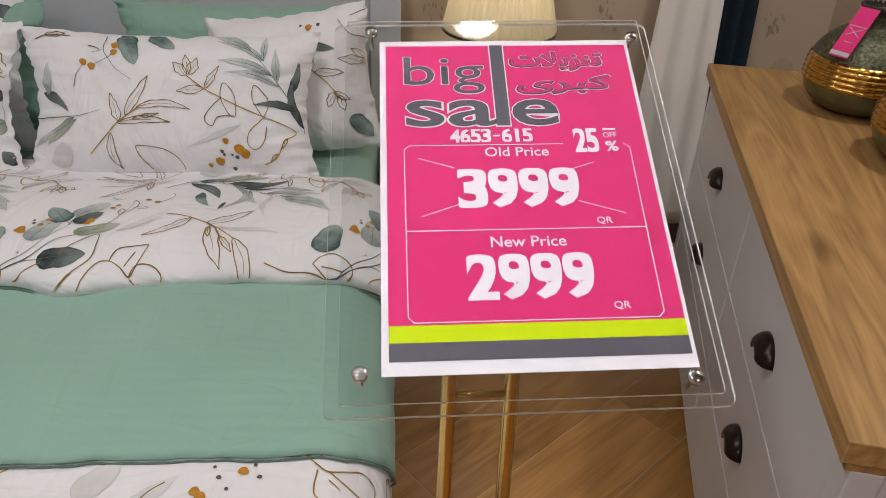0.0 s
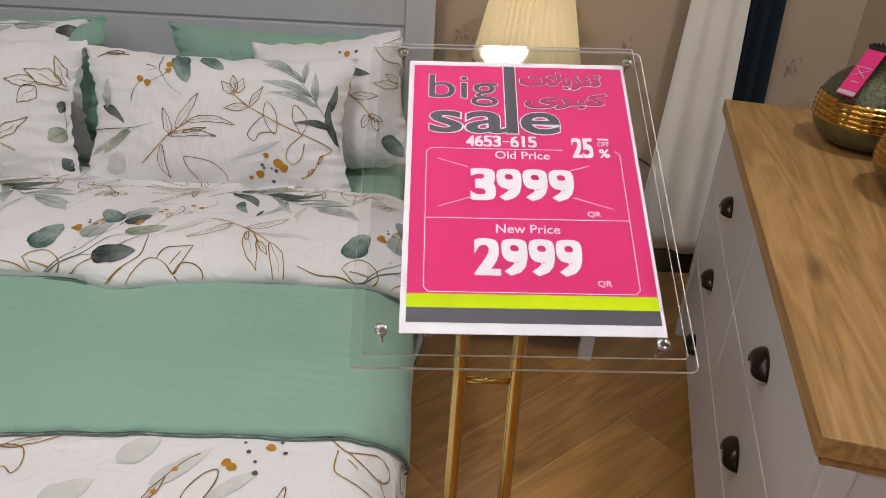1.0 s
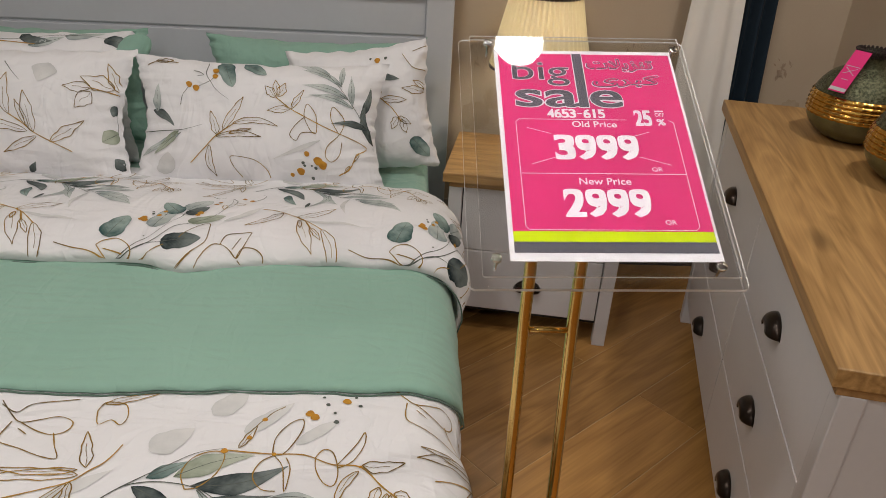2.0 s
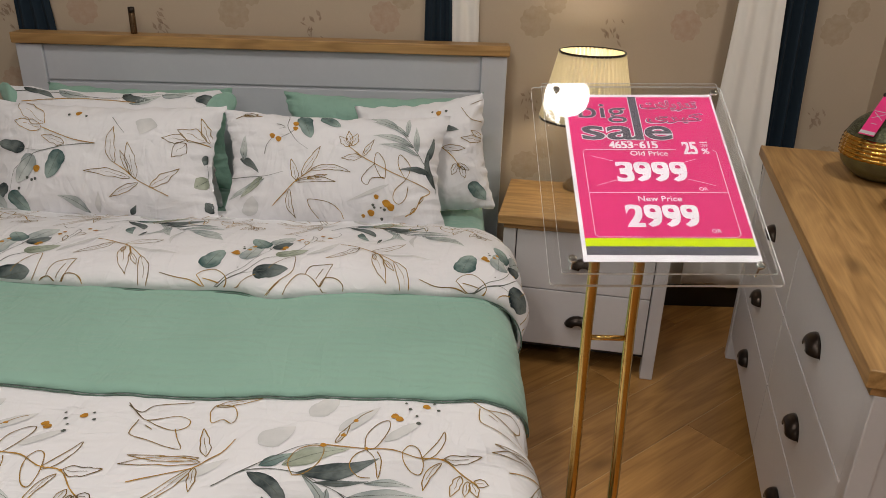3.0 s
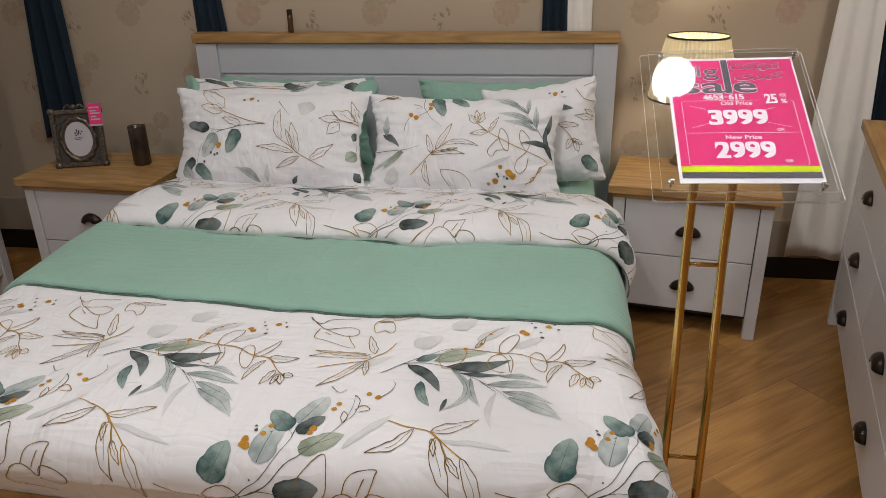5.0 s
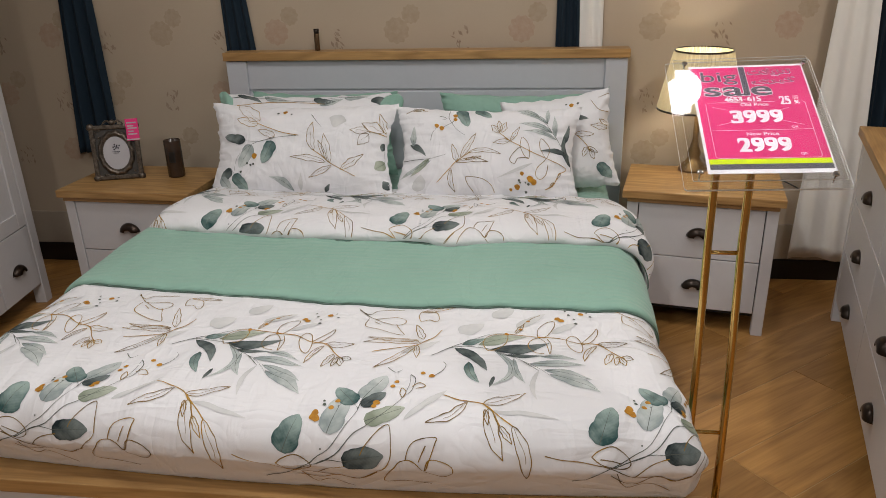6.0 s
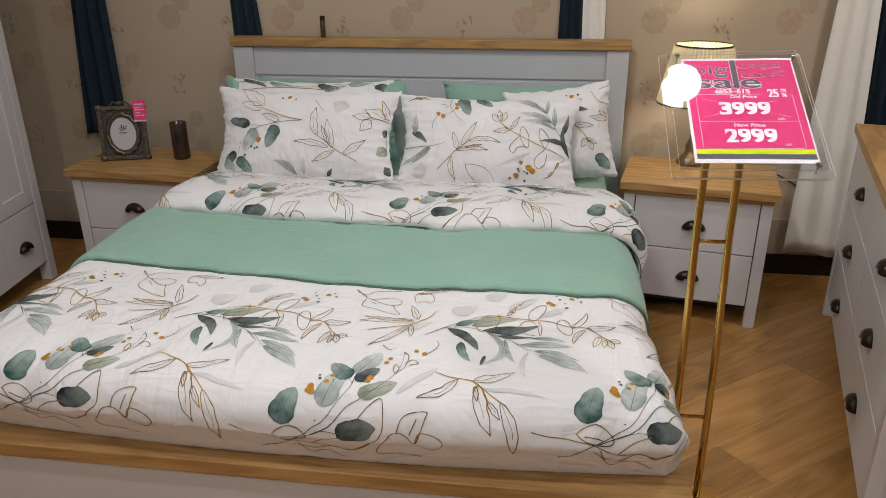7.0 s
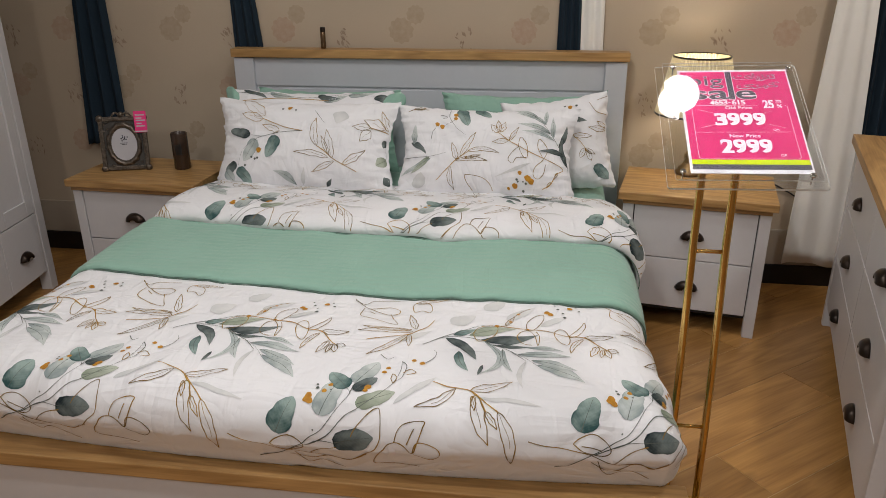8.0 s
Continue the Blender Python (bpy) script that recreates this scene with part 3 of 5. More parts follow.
def flap(owner, x, z, w, h, turn, seed):
    """A turned-over corner of a pillow's flange that shows its green reverse."""
    bm = bmesh.new()

    def f(u, v):
        across = (u - 0.5) * w * (1 - 0.45 * v * v)
        return Vector((across + turn * h * (v - 0.3), -0.020 - 0.022 * math.sin(u * math.pi) * (1 - v) + 0.006 * math.sin(5 * u + seed),
                       (v - 0.5) * h - 0.25 * h * (2 * u - 1) ** 2 * v + 0.004 * math.sin(u * 7 + seed)))
    grid(bm, 12, 10, f)
    bm.transform(Matrix.Translation((x, 0, z)))
    ob = part("corner_flap", bm, GREEN_PLAIN, owner, "turned-over green corner", smooth=True)
    mod = ob.modifiers.new("thick", "SOLIDIFY")
    mod.thickness = 0.004


flap(PILLOWS[3][0], -0.345, 0.383, 0.075, 0.070, -0.45, 1)
flap(PILLOWS[3][0], 0.365, 0.368, 0.14, 0.070, 0.6, 2)


# ---- curtains ----
def curtain(name, top, bottom, z0, z1, y, mat, label, waves=5, deep=0.02):
    """A hanging drape whose width runs from bottom=(x0, x1) at z0 to top=(x0, x1) at z1."""
    bm = bmesh.new()

    def f(u, v):
        q = v ** 1.15
        x0 = bottom[0] + (top[0] - bottom[0]) * q
        x1 = bottom[1] + (top[1] - bottom[1]) * q
        fold = deep * math.sin(u * waves * 2 * math.pi + 0.7 * math.sin(v * 3)) * (0.6 + 0.4 * (1 - v))
        fold += 0.4 * deep * noise.noise((u * 6, v * 2.5, y * 9))
        return (x0 + (x1 - x0) * u, y + fold, z0 + (z1 - z0) * v + 0.012 * (1 - v) * math.sin(u * 5))
    grid(bm, 60, 40, f)
    ob = tagged(part(name, bm, mat, None, smooth=True), label, "curtain")
    mod = ob.modifiers.new("thick", "SOLIDIFY")
    mod.thickness = 0.003
    return ob


curtain("curtain", (-1.67, -1.62), (-1.805, -1.572), 0.61, 2.6, 0.09, NAVY, "dark navy curtain hanging on the papered wall", 3)
curtain("curtain", (-0.965, -0.96), (-0.945, -0.775), 0.75, 2.6, 0.105, NAVY, "dark navy curtain hanging behind the headboard", 3, 0.012)
curtain("curtain", (0.63, 0.67), (0.604, 0.722), 0.75, 2.6, 0.105, NAVY, "dark navy curtain hanging behind the headboard", 3, 0.012)
curtain("curtain", (0.67, 0.785), (0.722, 0.82), 0.75, 2.6, 0.105, VOILE, "white voile curtain beside the navy one", 2, 0.006)
curtain("curtain", (1.825, 1.85), (1.725, 2.00), 0.135, 2.6, 0.045, VOILE, "white voile curtain reaching almost to the floor", 2.5, 0.007)
curtain("curtain", (1.93, 2.02), (1.95, 2.12), 0.5, 2.6, 0.095, NAVY, "dark navy curtain behind the white voile", 3, 0.02)

# ---- table lamp ----
SHADE = fabric("pleated_shade", (0.76, 0.66, 0.42), (0.66, 0.54, 0.30), rough=0.8)
nt = SHADE.node_tree
thin, blend = nt.nodes.new("ShaderNodeBsdfTranslucent"), nt.nodes.new("ShaderNodeMixShader")
thin.inputs["Color"].default_value = (0.88, 0.79, 0.56, 1)
blend.inputs[0].default_value = 0.10
nt.links.new(nt.nodes["Principled BSDF"].outputs[0], blend.inputs[1])
nt.links.new(thin.outputs[0], blend.inputs[2])
nt.links.new(blend.outputs[0], nt.nodes["Material Output"].inputs["Surface"])
lampt = thing("table_lamp", pose(1.217, -0.10, 0.607), "lit table lamp with a pleated cream shade on the nightstand", "lamp")
part("base", turned(bmesh.new(), [(0.0005, 0.0), (0.06, 0.0), (0.062, 0.012), (0.05, 0.02), (0.05, 0.03), (0.035, 0.04), (0.025, 0.06), (0.03, 0.08), (0.02, 0.1), (0.012, 0.14), (0.012, 0.30), (0.0005, 0.30)]),
     material("aged_gold", (0.35, 0.22, 0.09), 0.35, 0.8), lampt, "ornate aged gold foot", smooth=True)


def pleat(r, z, a):
    return r + 0.0045 * math.sin(a * 48)


sh = part("shade", turned(bmesh.new(), [(0.170, 0.274), (0.1435, 0.395), (0.116, 0.516)], 384, pleat), SHADE, lampt, "pleated cream fabric shade", smooth=True)
for r, z in ((0.172, 0.274), (0.118, 0.516)):
    part("trim", turned(bmesh.new(), [(r - 0.003, z - 0.004), (r + 0.002, z - 0.004), (r + 0.002, z + 0.004), (r - 0.003, z + 0.004)], 64), BLACK_METAL, sh, "dark trim ring")
part("bulb", turned(bmesh.new(), [(0.0005, 0.46), (0.03, 0.45), (0.04, 0.42), (0.03, 0.37), (0.015, 0.33), (0.012, 0.30)], 24), glowing("bulb_glow", (1.0, 0.95, 0.88), 24), lampt, "glowing bulb", smooth=True)

# ---- price stand ----
SIGN_U, SIGN_V = Vector((0.9996, -0.0041, 0.0277)).normalized(), Vector((-0.0097, 0.8770, 0.4804)).normalized()
SIGN_N = SIGN_U.cross(SIGN_V).normalized()
SIGN = Matrix.Translation((0.9978, -1.7808, 1.2011)) @ Matrix((SIGN_U, SIGN_N.cross(SIGN_U), SIGN_N)).transposed().to_4x4()
stand = thing("sign_stand", pose(0.998, -1.66, 0), "brass floor stand holding a tilted clear acrylic sign holder", "sign stand")
for x0, x1 in ((-0.043, -0.038), (0.040, 0.041)):
    part("pole", tube(bmesh.new(), [(x0, -0.052, 0.01), (x0, -0.046, 0.30), (x0 + 0.3 * (x1 - x0), -0.026, 0.55), (x1, 0.016, 0.86), (x1, 0.020, 1.05), (x1, 0.020, 1.250)], 0.0098, 16), BRASS, stand, smooth=True)
for y, z in ((-0.042, 0.355), (0.014, 0.838)):
    part("crossbar", tube(bmesh.new(), [(-0.042, y, z), (0.042, y, z)], 0.0052, 12), BRASS, stand, smooth=True)
part("base", boxes((-0.06, 0.13, -0.15, 0.10, 0, 0.012), bevel=0.003), BRASS, stand)
inv = stand.matrix_basis.inverted() @ SIGN


def on_sign(bm):
    bm.transform(inv)
    return bm


def plate(w, h, cx, cy, z0, z1, r=0.012):
    bm = bmesh.new()
    pts = []
    for sx, sy, a0 in ((1, 1, 0), (-1, 1, 90), (-1, -1, 180), (1, -1, 270)):
        for k in range(5):
            a = radians(a0 + k * 22.5)
            pts.append((cx + sx * (w / 2 - r) + r * math.cos(a), cy + sy * (h / 2 - r) + r * math.sin(a)))
    lo = [bm.verts.new((x, y, z0)) for x, y in pts]
    hi = [bm.verts.new((x, y, z1)) for x, y in pts]
    bm.faces.new(lo[::-1])
    bm.faces.new(hi)
    for i in range(len(pts)):
        j = (i + 1) % len(pts)
        bm.faces.new((lo[i], lo[j], hi[j], hi[i]))
    return bm


def screw_at(x, y):
    bm = turned(bmesh.new(), [(0.0016, -0.018), (0.0016, 0.0050), (0.0062, 0.0052), (0.0062, 0.0085), (0.0052, 0.0098), (0.0005, 0.0100)], 20)
    bm.transform(Matrix.Translation((x, y, 0)))
    return bm


back = part("acrylic_back", on_sign(plate(0.316, 0.404, -0.0075, 0.008, -0.022, -0.017, 0.007)), ACRYLIC, stand, "clear acrylic back sheet")
front = part("acrylic_front", on_sign(plate(0.286, 0.384, -0.009, 0.001, 0.002, 0.005, 0.003)), ACRYLIC_FRONT, stand, "clear acrylic front sheet")
for ob in (back, front):
    ob.visible_shadow = False
    ob.data.materials.append(ACRYLIC_EDGE)
    for f in ob.data.polygons:
        f.material_index = 0 if len(f.vertices) > 4 else 1
W2, H2 = 0.1202, 0.1692
paper = part("paper", on_sign(boxes((-W2, W2, -H2, H2, -0.0008, 0.0), bevel=0)), PAPER, stand, "white price sheet")
for x, y in ((-0.136, -0.169), (0.113, -0.179), (0.124, 0.168), (-0.128, 0.176)):
    part("screw", on_sign(screw_at(x, y)), CHROME, stand, smooth=True)


# ---- writing on the price sheet ----
def flat(x0, x1, y0, y1, z):
    bm = bmesh.new()
    bm.faces.new([bm.verts.new(p) for p in ((x0, y0, z), (x1, y0, z), (x1, y1, z), (x0, y1, z))])
    return bm


def stroke(bm, points, w, z):
    """A flat line of width w through (x, y) points."""
    for (xa, ya), (xb, yb) in zip(points, points[1:]):
        d = Vector((xb - xa, yb - ya)).normalized() * w / 2
        bm.faces.new([bm.verts.new(p) for p in ((xa + d.y, ya - d.x, z), (xb + d.y, yb - d.x, z), (xb - d.y, yb + d.x, z), (xa - d.y, ya + d.x, z))])
    return bm


def lettering(body, x0, x1, y0, y1, z, bold=0.0):
    """Letters of the built-in font, fitted to a box."""
    cu = bpy.data.curves.new("letters", "FONT")
    cu.body, cu.offset, cu.fill_mode, cu.resolution_u = body, bold, "FRONT", 4
    ob = bpy.data.objects.new("letters", cu)
    scene.collection.objects.link(ob)
    me = bpy.data.meshes.new_from_object(ob.evaluated_get(bpy.context.evaluated_depsgraph_get()))
    bpy.data.objects.remove(ob)
    bm = bmesh.new()
    bm.from_mesh(me)
    if not bm.verts:
        return bm
    lo = [min(v.co[i] for v in bm.verts) for i in (0, 1)]
    hi = [max(v.co[i] for v in bm.verts) for i in (0, 1)]
    for v in bm.verts:
        v.co = Vector((x0 + (v.co.x - lo[0]) / (hi[0] - lo[0] + 1e-9) * (x1 - x0), y0 + (v.co.y - lo[1]) / (hi[1] - lo[1] + 1e-9) * (y1 - y0), z))
    return bm


def squared(body, x0, x1, y0, y1, z, bold):
    """Narrow heavy figures with flat sides: each one is fitted to its own box and its bowls are squared."""
    bm = bmesh.new()
    step = (x1 - x0) / len(body)
    for i, c in enumerate(body):
        one = lettering(c, -1, 1, -1, 1, z, bold)
        low, high, gap = (-0.15, 0.08, 0.16) if c == "-" else (-1, 1, 0.31 if c == "1" else 0.02)
        for v in one.verts:
            x, y = (q * (1.30 - 0.30 * q * q) for q in v.co[:2])
            y = low + (y + 1) / 2 * (high - low)
            v.co = (x0 + step * (i + 0.5 + x * (0.5 - gap)), y0 + (y1 - y0) * (y + 1) / 2, z)
        me = bpy.data.meshes.new("figure")
        one.to_mesh(me)
        one.free()
        bm.from_mesh(me)
        bpy.data.meshes.remove(me)
    return bm


LAYOUT = Matrix.Translation((0.0012, -0.0018, 0)) @ Matrix.Diagonal((1.02, 1.012, 1, 1))


def ink(name, bm, mat, label=""):
    bm.transform(LAYOUT)
    return part(name, on_sign(bm), mat, paper, label)


Z1, Z2, Z3 = 0.0003, 0.0006, 0.0009
ink("pink_field", flat(-0.1135, 0.1135, -0.1255, 0.1625, Z1), PINK, "printed pink field")
ink("lime_band", flat(-0.1135, 0.1135, -0.1395, -0.1255, Z1), LIME, "printed lime band")
ink("slate_band", flat(-0.1135, 0.1135, -0.1545, -0.1395, Z1), SLATE, "printed slate band")
bm = bmesh.new()
stroke(bm, [(0.040, 0.0445), (-0.094, 0.0445), (-0.0985, 0.040), (-0.0985, -0.119), (-0.094, -0.1235), (0.094, -0.1235), (0.0985, -0.119), (0.0985, 0.040), (0.093, 0.0445)], 0.0008, Z2)
stroke(bm, [(-0.0985, -0.0422), (0.0985, -0.0422)], 0.0009, Z2)
stroke(bm, [(-0.087, 0.031), (-0.0565, 0.0205)], 0.0007, Z2)
stroke(bm, [(0.046, -0.0155), (0.084, -0.0285)], 0.0007, Z2)
stroke(bm, [(-0.0855, -0.0285), (-0.053, -0.0165)], 0.0007, Z2)
stroke(bm, [(0.042, 0.0165), (0.065, 0.0245)], 0.0007, Z2)
ink("white_rules", bm, WHITE_INK)
for body, x0, x1, y0, y1, bold in (("4653-615", -0.0585, 0.0145, 0.0475, 0.0620, 0.035), ("Old Price", -0.029, 0.0265, 0.0318, 0.0418, 0.012), ("25", 0.0500, 0.0720, 0.0350, 0.0612, 0.04),
                                   ("OFF", 0.0770, 0.0890, 0.0507, 0.0568, 0.005), ("%", 0.0775, 0.0885, 0.0358, 0.0470, 0.03), ("3999", -0.0550, 0.0490, -0.0208, 0.0190, 0.045),
                                   ("QR", 0.0585, 0.0715, -0.0390, -0.0318, 0.01), ("New Price", -0.0308, 0.0305, -0.0587, -0.0487, 0.012), ("2999", -0.0525, 0.0495, -0.1058, -0.0650, 0.045),
                                   ("QR", 0.0605, 0.0735, -0.1167, -0.1095, 0.01)):
    ink("lettering", (squared if body[-1].isdigit() else lettering)(body, x0, x1, y0, y1, Z2, bold), WHITE_INK)
ink("lettering", stroke(bmesh.new(), [(0.0772, 0.0600), (0.0888, 0.0600)], 0.0022, Z2), WHITE_INK)
for grow, mat, z in ((0.0011, WHITE_INK, Z2), (0.0, SLATE, Z3)):
    b = 0.034 if grow else 0.014
    ink("lettering", lettering("sa", -0.0960 - grow, -0.0160 + grow, 0.0652 - grow, 0.0955 + grow, z, b), mat)
    ink("lettering", lettering("e", -0.0010 - grow, 0.0405 + grow, 0.0652 - grow, 0.0955 + grow, z, b), mat)
    ink("lettering", flat(-0.0160 - grow, -0.0040 + grow, 0.0655 - grow, 0.1625, z), mat)
for mat, z, b, g in ((WHITE_INK, Z2, 0.012, 0.0009), (SLATE, Z3, 0.0, 0.0), (PINK, 0.0012, -0.044, -0.0016)):
    if mat is not PINK:
        ink("lettering", lettering("big", -0.0970 - g, -0.0235 + g, 0.1030 - g, 0.1480 + g, z, b), mat)
    ink("lettering", lettering("\ufe95\ufefc\ufef3\ufeb0\ufee8\ufe97", 0.0010 - g, 0.0895 + g, 0.1290 - g, 0.1540 + g, z, 0.035 + b), mat)
    ink("lettering", lettering("\ufeef\ufeae\ufe92\ufedb", 0.0050 - g, 0.0945 + g, 0.1010 - g, 0.1245 + g, z, 0.035 + b), mat)


# ---- printed leaves on the bedding ----
# Motifs in millimetres: leaves are kind, stalk, tip, width, bend; lines are kind and points; dots are kind, centre, radius.
# T teal, K dark, G grey, O olive, F faint, g gold outline; s ink stem, y gold stem, l outline stroke; o ochre berry, k ink speck.
CLUSTER_LEAVES = [("T", -45, 250, -97, 187, 47, 0), ("G", -31, 232, 6, 138, 52, 0), ("K", -27, 258, 16, 205, 36, 0), ("O", -15, 298, 69, 262, 42, 0),
    ("K", -60, 380, 33, 371, 53, 0), ("F", 70, 295, 122, 240, 15, 0), ("F", 87, 286, 154, 194, 20, 0)]
CLUSTER_LINES = [("s", -247, 452, -160, 402, -120, 374, -87, 353, -56, 306, -35, 268, -45, 250),
    ("s", -122, 386, -76, 367, -38, 324, -5, 303, 48, 248, 64, 180, 60, 130), ("s", -161, 405, -102, 378, -60, 380), ("s", -35, 268, -31, 232),
    ("l", -168, 426, -119, 447, -73, 428, -30, 447, 18, 409, 45, 382, 47, 346, 42, 311, 33, 306, 16, 319, -10, 351, -19, 369),
    ("l", 80, 384, 87, 358, 103, 344, 143, 336, 142, 349, 131, 384, 119, 405, 100, 391, 80, 384, 55, 396, 26, 454, 75, 456, 130, 463),
    ("l", 119, 405, 131, 384, 159, 386, 181, 404, 161, 427, 121, 408)]
CLUSTER_STROKES = [("l", 108, 389, 123, 354), ("s", 1, 100, 22, 121, 37, 109), ("s", 60, 130, 75, 151, 73, 198, 61, 218),
    ("l", 48, 209, 49, 188, 61, 203, 57, 226, 48, 209), ("l", 72, 183, 86, 166, 102, 181, 82, 190), ("s", 113, 139, 132, 117, 138, 91, 129, 75)]
CLUSTER_DOTS = [("k", -105, 354, 2), ("k", -79, 257, 2), ("o", 3, 245, 8), ("o", -1, 257, 6), ("o", 88, 124, 6), ("o", 110, 136, 7), ("o", 33, 161, 6), ("o", 27, 179, 6)]
CLUSTER = (CLUSTER_LEAVES, CLUSTER_LINES + CLUSTER_STROKES, CLUSTER_DOTS)
OVALS_LEAVES = [("T", -194, 355, -165, 268, 61, 0), ("G", -94, 322, -66, 214, 57, 0)]
OVALS_LINES = []
OVALS_DOTS = [("o", -131, 282, 8), ("o", -122, 287, 8), ("o", -127, 273, 8), ("o", -94, 260, 6), ("o", -84, 240, 6), ("k", -111, 252, 4), ("k", -114, 241, 3)]
OVALS = (OVALS_LEAVES, OVALS_LINES, OVALS_DOTS)
WEEPING_LEAVES = [("g", -478, 234, -562, 307, 21, -0.1), ("g", -441, 252, -350, 205, 26, 0), ("F", -421, 270, -277, 297, 14, 0), ("g", -429, 267, -393, 390, 31, 0.05),
    ("g", -403, 310, -375, 355, 13, 0), ("g", -375, 315, -343, 442, 28, -0.08), ("g", -436, 271, -428, 311, 11, 0)]
WEEPING_LINES = [("y", -533, 215, -504, 223, -476, 232, -444, 250, -421, 270, -397, 293, -375, 315), ("y", -444, 250, -429, 267), ("y", -421, 270, -403, 310)]
WEEPING_DOTS = []
WEEPING = (WEEPING_LEAVES, WEEPING_LINES, WEEPING_DOTS)
WILLOW_LEAVES = [("K", -531, 6, -443, 113, 31, -0.12), ("T", -490, 70, -457, 163, 25, 0.1), ("G", -430, 21, -432, 181, 22, -0.3), ("K", -425, 138, -433, 185, 10, 0),
    ("G", -382, 57, -351, 159, 20, 0.1), ("F", -322, 107, -324, 235, 13, 0.1), ("G", -295, 123, -182, 208, 38, -0.08), ("G", -344, 78, -210, 87, 27, -0.06),
    ("G", -309, 102, -198, 153, 28, -0.06), ("K", -408, 40, -309, 39, 14, 0.05), ("G", -318, 45, -229, 62, 17, -0.1), ("K", -441, 12, -295, -24, 40, 0.12),
    ("O", -472, -8, -353, -50, 40, -0.05), ("T", -514, -9, -453, -40, 25, 0)]
WILLOW_LINES = [("s", -585, 39, -550, 7, -516, 0, -472, 4, -430, 18, -397, 43, -362, 65, -321, 97, -290, 134), ("s", -550, 7, -501, -25, -451, -56, -404, -67),
    ("s", -430, 18, -408, 40), ("s", -362, 65, -322, 107)]
WILLOW_DOTS = []
WILLOW = (WILLOW_LEAVES, WILLOW_LINES, WILLOW_DOTS)
MIST_LEAVES = [("F", -527, -69, -466, -121, 58, 0), ("F", -444, -153, -392, -213, 50, 0), ("F", -383, -108, -305, -179, 33, 0), ("F", -291, -72, -219, -131, 25, 0),
    ("F", -662, 30, -571, -35, 26, 0)]
MIST_LINES = []
MIST_DOTS = [("o", -275, -146, 8), ("o", -265, -136, 8), ("o", -212, -180, 8), ("k", -254, -188, 3), ("k", -245, -168, 4), ("k", -231, -147, 3), ("k", -227, -124, 5),
    ("k", -196, -191, 3), ("k", -187, -167, 4)]
MIST = (MIST_LEAVES, MIST_LINES, MIST_DOTS)
BLOSSOM_LEAVES = [("g", -175, -13, -105, -8, 26, 0.1), ("g", -181, -1, -213, 70, 15, 0.1), ("g", -146, 39, -165, 90, 18, 0), ("g", -133, 53, -140, 92, 12, 0),
    ("g", -126, 55, -117, 94, 16, 0), ("g", -122, 55, -96, 65, 19, 0), ("g", -383, -68, -362, -125, 12, 0)]
BLOSSOM_LINES = [("y", -410, -64, -362, -56, -323, -51, -273, -47, -224, -21, -178, -10, -143, 36, -122, 58), ("l", -365, -122, -342, -154, -321, -169),
    ("l", -326, -54, -326, -93, -307, -124, -286, -132, -283, -108, -296, -72, -311, -49, -326, -54), ("l", -323, -48, -342, -32, -349, -1, -332, 26, -309, 31)]
BLOSSOM_STROKES = [("l", -323, -48, -305, -21, -295, 33, -292, -15, -302, -42),
    ("l", -449, 18, -462, -14, -452, -46, -422, -60, -402, -51, -406, -11, -429, 15, -449, 18),
    ("l", -254, -41, -242, -58, -225, -48, -214, -3, -219, 27, -236, 19, -251, -13, -254, -41), ("l", -216, -21, -187, -66, -175, -92, -174, -63, -192, -25, -215, -12)]
BLOSSOM_DOTS = [("o", -405, -61, 6), ("o", -371, -95, 5), ("o", -352, -139, 5), ("o", -323, -51, 4), ("o", -178, -10, 3)]
BLOSSOM = (BLOSSOM_LEAVES, BLOSSOM_LINES + BLOSSOM_STROKES, BLOSSOM_DOTS)
PETALS_LEAVES = [("g", -643, -208, -553, -221, 17, 0)]
PETALS_LINES = [("l", -821, -224, -788, -184, -766, -165, -736, -170, -709, -178, -683, -165, -682, -142, -703, -130, -735, -143, -766, -165),
    ("l", -782, -168, -785, -133, -777, -112, -738, -92, -697, -72, -670, -67, -687, -101, -702, -135),
    ("l", -818, -215, -785, -192, -768, -212, -729, -220, -693, -226),
    ("l", -651, -191, -639, -156, -619, -164, -598, -145, -591, -163, -602, -196, -623, -208, -644, -211, -651, -191), ("l", -764, -149, -745, -133)]
PETALS_DOTS = []
PETALS = (PETALS_LEAVES, PETALS_LINES, PETALS_DOTS)
FAN_LEAVES = [("g", -616, -42, -648, -137, 19, 0), ("g", -622, -26, -765, -21, 26, 0.04), ("g", -627, -38, -758, -47, 17, -0.05), ("g", -632, -7, -716, 102, 19, -0.05),
    ("g", -628, -10, -619, 55, 14, 0)]
FAN_LINES = [("y", -575, -91, -590, -54, -608, -35, -630, -10, -665, 4, -734, 26)]
FAN_DOTS = []
FAN = (FAN_LEAVES, FAN_LINES, FAN_DOTS)
HEM_LEAVES = []
HEM_LINES = [("l", -306, 378, -266, 388, -222, 392, -171, 407, -119, 424, -71, 430, -25, 446, 16, 414),
    ("l", -209, 379, -195, 367, -166, 361, -136, 378, -128, 396, -147, 406, -183, 401, -209, 379), ("l", -119, 424, -87, 399, -50, 388), ("l", -191, 386, -147, 395),
    ("l", -155, 418, -130, 469, -90, 452, -35, 496)]
HEM_DOTS = []
HEM = (HEM_LEAVES, HEM_LINES, HEM_DOTS)
